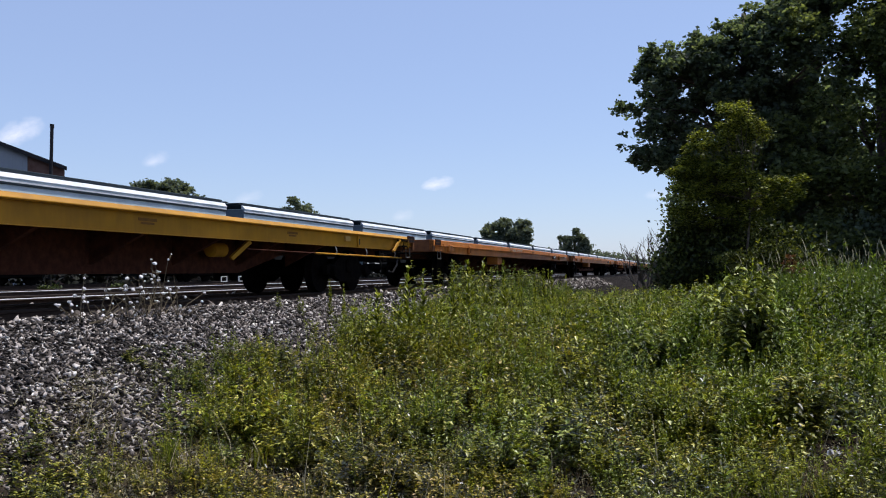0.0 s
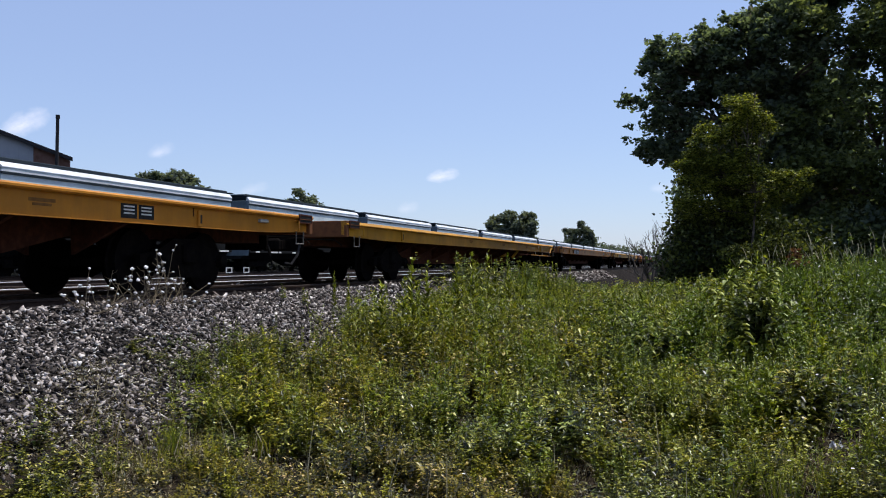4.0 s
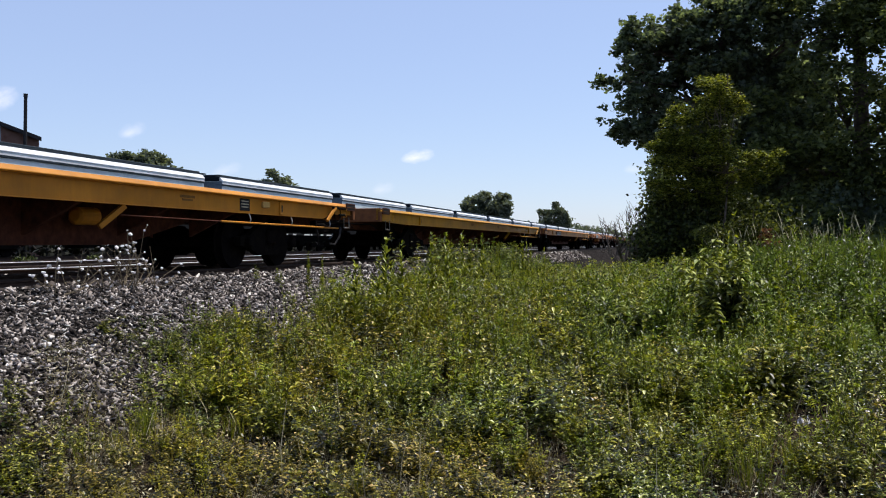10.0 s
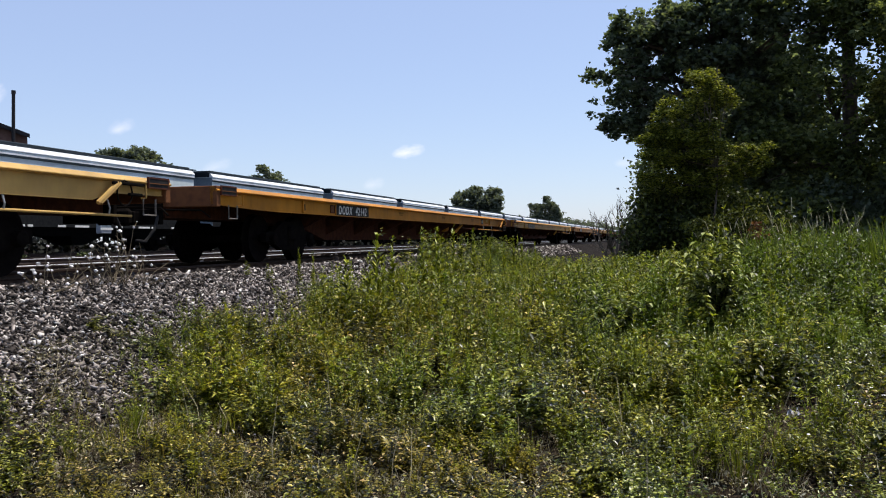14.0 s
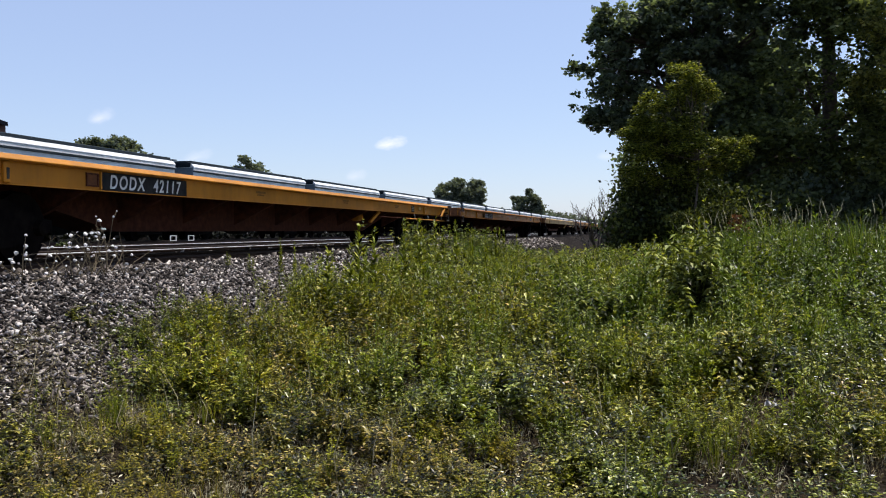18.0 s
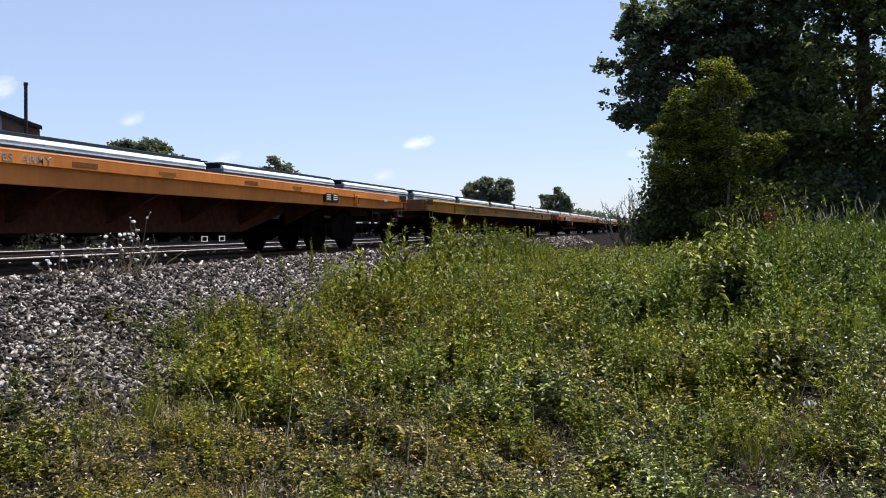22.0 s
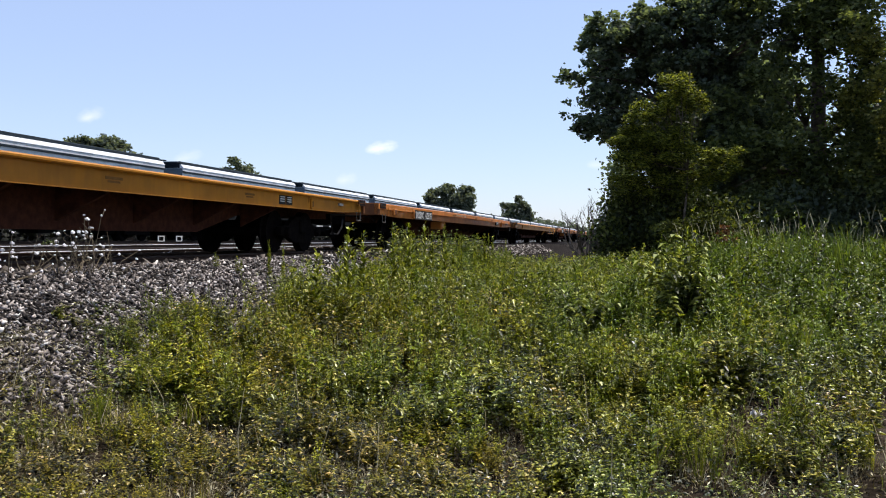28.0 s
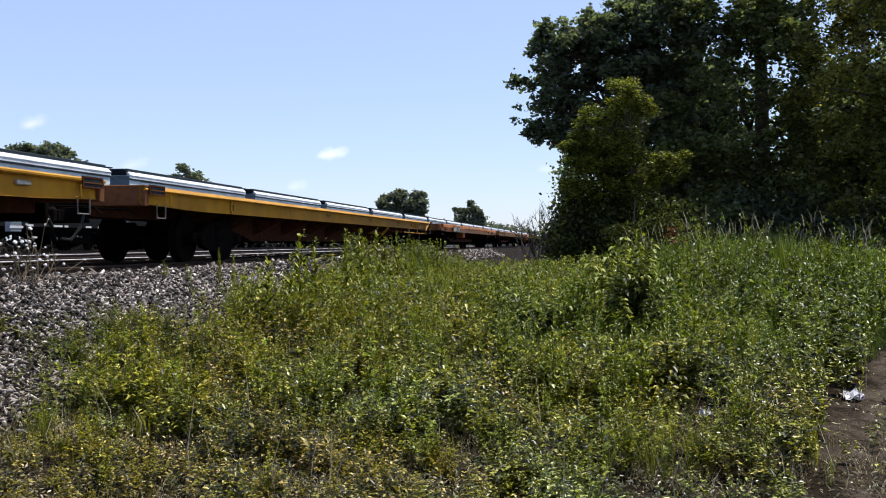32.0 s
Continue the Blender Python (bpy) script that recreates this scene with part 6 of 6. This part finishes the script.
def litter():
    """Dead leaves and straw lying on the soil."""
    rng = np.random.default_rng(65)
    x, y = verge_spots(190000, 3.2, 10, rng, -5.5)
    drift = np.clip(0.45 + 0.6 * mottle(x, y + 2, 1.4), 0.12, 1)
    keep = (rng.random(len(x)) < np.clip(1.4 - (y - 3.2) / 4.5, 0.05, 1)) & (rng.random(len(x)) < drift) & (rng.random(len(x)) < 1 - 0.55 * np.clip((x - 0.05 * y) / 0.6, 0, 1))
    x, y = x[keep], y[keep]
    n = len(x)
    p = np.stack([x, y, ground_z(x, y) + 0.012 + np.abs(rng.normal(size=n)) * 0.05], -1)
    V, Fc = leaves(p, 0.042, rng, 0.2, 0.42)
    V[:, 2] += 0.004
    ob = new("leaf_litter", quick_mesh("leaf_litter", V, Fc, [M["dry"]]))
    tagged(ob, "pale dead leaves and straw on brown soil", "leaf litter", kind="stuff")


litter()


def straws():
    """Single long pale stalks that stand out of the growth."""
    rng = np.random.default_rng(66)
    x, y = verge_spots(110, 4.2, 9.5, rng, -4.8)
    n = len(x)
    shapes = [stalk([(0, 0, 0), (rng.normal() * 0.015, rng.normal() * 0.015, 0.5), (rng.normal() * 0.05, rng.normal() * 0.05, 1.0)], 0.0042) for _ in range(6)]
    h = rng.uniform(0.2, 0.6, n)
    V, Fc = merged(shapes, rng.integers(0, 6, n), np.stack([x, y, ground_z(x, y)], -1), np.stack([np.ones(n), np.ones(n), h], -1), rng.uniform(0, 6.28, n), rng.normal(size=(n, 2)) * 0.2)
    ob = new("dry_stalks", quick_mesh("dry_stalks", V, Fc, [M["straw"]]))
    tagged(ob, "thin pale dry stalks among the weeds", "stalks", kind="stuff")


straws()


def lone_weed(at, height, seed, slim):
    rng = np.random.default_rng(seed)
    t = thing("tall_weed", "tall green weed with a pointed tip at the ballast edge", "weed", "tall weeds by the ballast", at)
    for k in range(2 if slim else 5):
        v, f = plume_shape(rng, 1.0, 90, 0.22, 0.028)
        v = v * np.array((*((0.45, 0.45) if slim else (1.25, 1.25)), height * (1.0, 0.8, 0.66, 0.72, 0.56)[k])) + np.array((rng.normal() * 0.05 * k, rng.normal() * 0.05 * k, 0))
        o = new("stem", quick_mesh("stem", v, f, [M["tall_weed"]], tone=np.full(len(v), 0.75)))
        o.parent = t


for i, (x, y, top) in enumerate(((-4.1, 12.07, 0.48), (-4.25, 12.45, 0.36), (-4.1, 12.8, 0.43), (-4.1, 14.5, 0.58), (-4.1, 15.5, 0.61), (-4.15, 16.0, 0.45), (-4.1, 16.75, 0.63), (-4.1, 17.4, 0.48), (-4.1, 18.6, 0.6),
                                 (-4.0, 23.1, 0.46), (-4.0, 24.5, 0.44), (-4.1, 11.7, 0.2), (-4.1, 10.8, 0.18), (-5.97, 13.5, 0.3), (-5.8, 13.7, 0.22), (-6.2, 12.8, 0.05), (-6.4, 12.45, 0.1),
                                 (-3.0, 15.0, 0.42), (-2.85, 15.5, 0.36), (-2.55, 15.2, 0.41), (-3.35, 16.5, 0.4), (-2.3, 15.6, 0.33))):
    low = float(ground_z(x, y)) - 0.02
    lone_weed((x, y, low), top - low, 70 + i, x < -5 or i > 16)


def leaf_stem(rng, line, n, length, width, droop):
    """A stem along a line of points, with n broad leaves that stand out level and hang a little."""
    out = [stalk(line, 0.007)]
    for j in range(n):
        s = 0.2 + 0.8 * (j + rng.random()) / n
        k = min(int(s * (len(line) - 1)), len(line) - 2)
        u = s * (len(line) - 1) - k
        p = np.array(line[k]) * (1 - u) + np.array(line[k + 1]) * u
        a = j * 2.4 + rng.normal() * 0.4
        size = rng.uniform(0.65, 1.2) * (1.1 - 0.35 * s)
        out.append((blade(p, (math.cos(a), math.sin(a), rng.uniform(-0.4, 0.25)), length * size, width * size, rng.uniform(0.1, droop)), LEAF[1]))
    return joined(out)


def shrub(label, at, r, h, stems, n, leaf, mat, seed):
    """Many stems that spread from one root, bare low down, under broad leaves; near-black leaves within stand in for
    inner shade.
    """
    t = thing("weed_shrub", label, "shrub", at=at)
    rng = np.random.default_rng(seed)
    for k in range(stems):
        a, d = k * 2.4 + rng.normal() * 0.3, r * math.sqrt((k + 0.5) / stems) * rng.uniform(0.7, 1.3)
        top = h * rng.uniform(0.55, 1.05) * (1 - 0.2 * (d / r) ** 2)
        c, e = math.cos(a), math.sin(a)
        v, f = leaf_stem(rng, [(0.1 * c, 0.1 * e, -0.05), (0.4 * d * c, 0.4 * d * e, top * 0.5), (0.8 * d * c, 0.8 * d * e, top * 0.85), (d * c, d * e, top)], n, leaf, leaf * 0.55, 0.5)
        o = new("leafy_stem", quick_mesh("leafy_stem", v, f, [mat], tone=np.full(len(v), rng.uniform(0.2, 0.5))))
        o.parent = t
    # ball of near-black leaves: the hollow's shade put into leaf colour
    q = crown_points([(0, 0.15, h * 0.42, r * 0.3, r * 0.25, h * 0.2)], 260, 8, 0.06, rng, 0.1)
    o = new("shade_foliage", quick_mesh("shade_foliage", *leaves(q, leaf * 0.9, rng, 0.2), [M["shrub_shade_leaf"]]))
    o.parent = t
    o["label"] = "near-black leaves put in as the shrub's inner shade"


shrub("large-leaved green shrub among the weeds", (0.62, 12.4, -1.13), 0.68, 1.6, 30, 30, 0.15, M["shrub"], 91)
shrub("dark green leafy clump among the weeds", (-0.72, 12.0, -1.15), 0.5, 0.95, 18, 22, 0.12, M["shrub"], 92)
shrub("dark green leafy clump beside a shaded hollow", (-1.2, 12.9, -1.15), 0.4, 0.95, 12, 20, 0.11, M["shrub"], 93)


def thistle():
    """Pale forked weed with white tufted heads on the crest of the ballast."""
    t = thing("flowering_weed", "pale branching weed with fluffy white flower heads", "weed", at=(-6.45, 9.1, -0.12))
    rng = np.random.default_rng(95)
    heads = []
    roots = ((-1.15, 5), (-0.75, 6), (-0.3, 6), (0.05, 9), (0.3, 8), (0.62, 6))
    for root, count in roots:
        low = Vector((rng.normal() * 0.06, root, -0.03))
        for k in range(count):
            spread = (k + 0.5) / count - 0.5
            top = low + Vector((rng.normal() * 0.12, spread * 1.05 + rng.normal() * 0.06, rng.uniform(0.22, 0.62) * (1.3 - 1.1 * abs(spread)) * (1.15 if abs(root - 0.05) < 0.3 else 0.75)))
            knee = low.lerp(top, 0.5) + Vector((rng.normal() * 0.03, rng.normal() * 0.04, rng.uniform(-0.05, 0.02)))
            bm = tube(bmesh.new(), [low, knee, top], [0.007, 0.005, 0.003], 5)
            for _ in range(rng.integers(2, 5)):
                s = knee.lerp(top, rng.uniform(-0.3, 1.0))
                e = s + Vector((rng.normal() * 0.06, rng.normal() * 0.08, rng.uniform(0.0, 0.09)))
                tube(bm, [s, (s + e) / 2 + Vector((0, 0, -0.012)), e], [0.004, 0.003, 0.0025], 4)
                if rng.random() < 0.28:
                    heads.append(e)
            if rng.random() < 0.7:
                heads.append(top)
            part("stem", bm, M["stem"], t)
    for h in heads:
        bm = bmesh.new()
        bmesh.ops.create_icosphere(bm, subdivisions=1, radius=0.02 * rng.uniform(0.6, 1.4))
        for v in bm.verts:
            v.co = Vector((v.co.x * rng.uniform(0.6, 1.4), v.co.y * rng.uniform(0.6, 1.4), v.co.z * rng.uniform(0.5, 1.1))) + h
        part("flower_head", bm, M["petal"], t, "fluffy white head")


thistle()


def reeds():
    rng = np.random.default_rng(97)
    n = 3400
    y = rng.uniform(16.5, 27, n)
    x = rng.uniform(0.9, 14, n)
    keep = (x < path_x(y)) | (y > 23.5)
    x, y = x[keep], y[keep]
    n = len(x)
    shapes = [tuft_shape(rng, 11, 1.0, 0.015, 0.3) for _ in range(4)]
    h = rng.uniform(1.0, 1.7, n) * np.clip(0.75 + 0.12 * x, 0.75, 1)
    V, Fc, T = merged(shapes, rng.integers(0, 4, n), np.stack([x, y, ground_z(x, y)], -1), np.stack([h, h, h], -1), rng.uniform(0, 6.28, n), rng.normal(size=(n, 2)) * 0.06, np.clip(rng.normal(size=n) * 0.15 + 0.32, 0, 1))
    ob = new("tall_grass", quick_mesh("tall_grass", V, Fc, [M["grass"]], tone=T))
    tagged(ob, "tall green grass before the wood", "grass", kind="stuff")
    m = 300
    k = rng.integers(0, n, m)
    heads = [joined([stalk([(0, 0, 0), (0.02, 0, 0.6), (0.07, 0, 1.0)], 0.0022), stalk([(0.05, 0, 0.9), (0.08, 0, 0.98), (0.12, 0, 1.05)], 0.007)])]
    V, Fc = merged(heads, np.zeros(m, int), np.stack([x[k], y[k], ground_z(x[k], y[k])], -1), np.stack([h[k] * 1.08] * 3, -1), rng.uniform(0, 6.28, m), rng.normal(size=(m, 2)) * 0.14)
    ob = new("seed_heads", quick_mesh("seed_heads", V, Fc, [M["seed"]]))
    tagged(ob, "pale brown seed heads above tall grass", "grass", kind="stuff")


reeds()


# white discs for small flowers and, as colour, for glints on leaves
def white_specks():
    rng = np.random.default_rng(99)
    x, y = verge_spots(900, 4.5, 16, rng, -4.6)
    keep = (x > 0.1 * y) | (rng.random(len(x)) < 0.3)
    x, y = x[keep], y[keep]
    h = growth_height(x, y, rng) * 0.9
    n = len(x)
    p = np.stack([x, y, ground_z(x, y) + h], -1)
    ring = [(math.cos(a), math.sin(a), 0.0) for a in np.arange(6) * math.pi / 3]
    v = np.array([(0, 0, 0.35)] + ring)
    f = np.array([(0, 1 + i, 1 + (i + 1) % 6) for i in range(6)])
    V, Fc = merged([(v, f)], np.zeros(n, int), p, rng.uniform(0.006, 0.016, n), rng.uniform(0, 6.28, n))
    ob = new("flower_and_glint_specks", quick_mesh("flower_and_glint_specks", V, Fc, [M["petal"]]))
    tagged(ob, "tiny white specks for flowers and leaf glints among the weeds", "flowers", kind="stuff")


white_specks()



def scrap(label, at, size, seed):
    """A crumpled scrap of paper or rag caught in the weeds."""
    rng = np.random.default_rng(seed)
    t = thing("paper_scrap", label, "litter", at=at)
    bm = bmesh.new()
    bmesh.ops.create_grid(bm, x_segments=5, y_segments=5, size=size)
    for v in bm.verts:
        v.co += Vector((rng.normal() * size * 0.12, rng.normal() * size * 0.12, abs(rng.normal()) * size * 0.7 + 0.01))
    bmesh.ops.solidify(bm, geom=bm.faces[:], thickness=0.003)
    part("sheet", bm, M["petal"], t)


scrap("crumpled white rag at the edge of the path", (2.5, 8.75, float(ground_z(2.5, 8.75)) + 0.0), 0.085, 5)
scrap("pale scrap of paper on bare soil", (1.0, 7.58, float(ground_z(1.0, 7.58)) + 0.0), 0.05, 6)

# ---- what moves ----
def motions():
    for i, car in CARS:
        walk(car, [(t, pose(TRACK_A, head(t, i) - LEN / 2, 0)) for t in (0, 4, 8, 12, 16, 20, 24, 28, 32)])


motions()
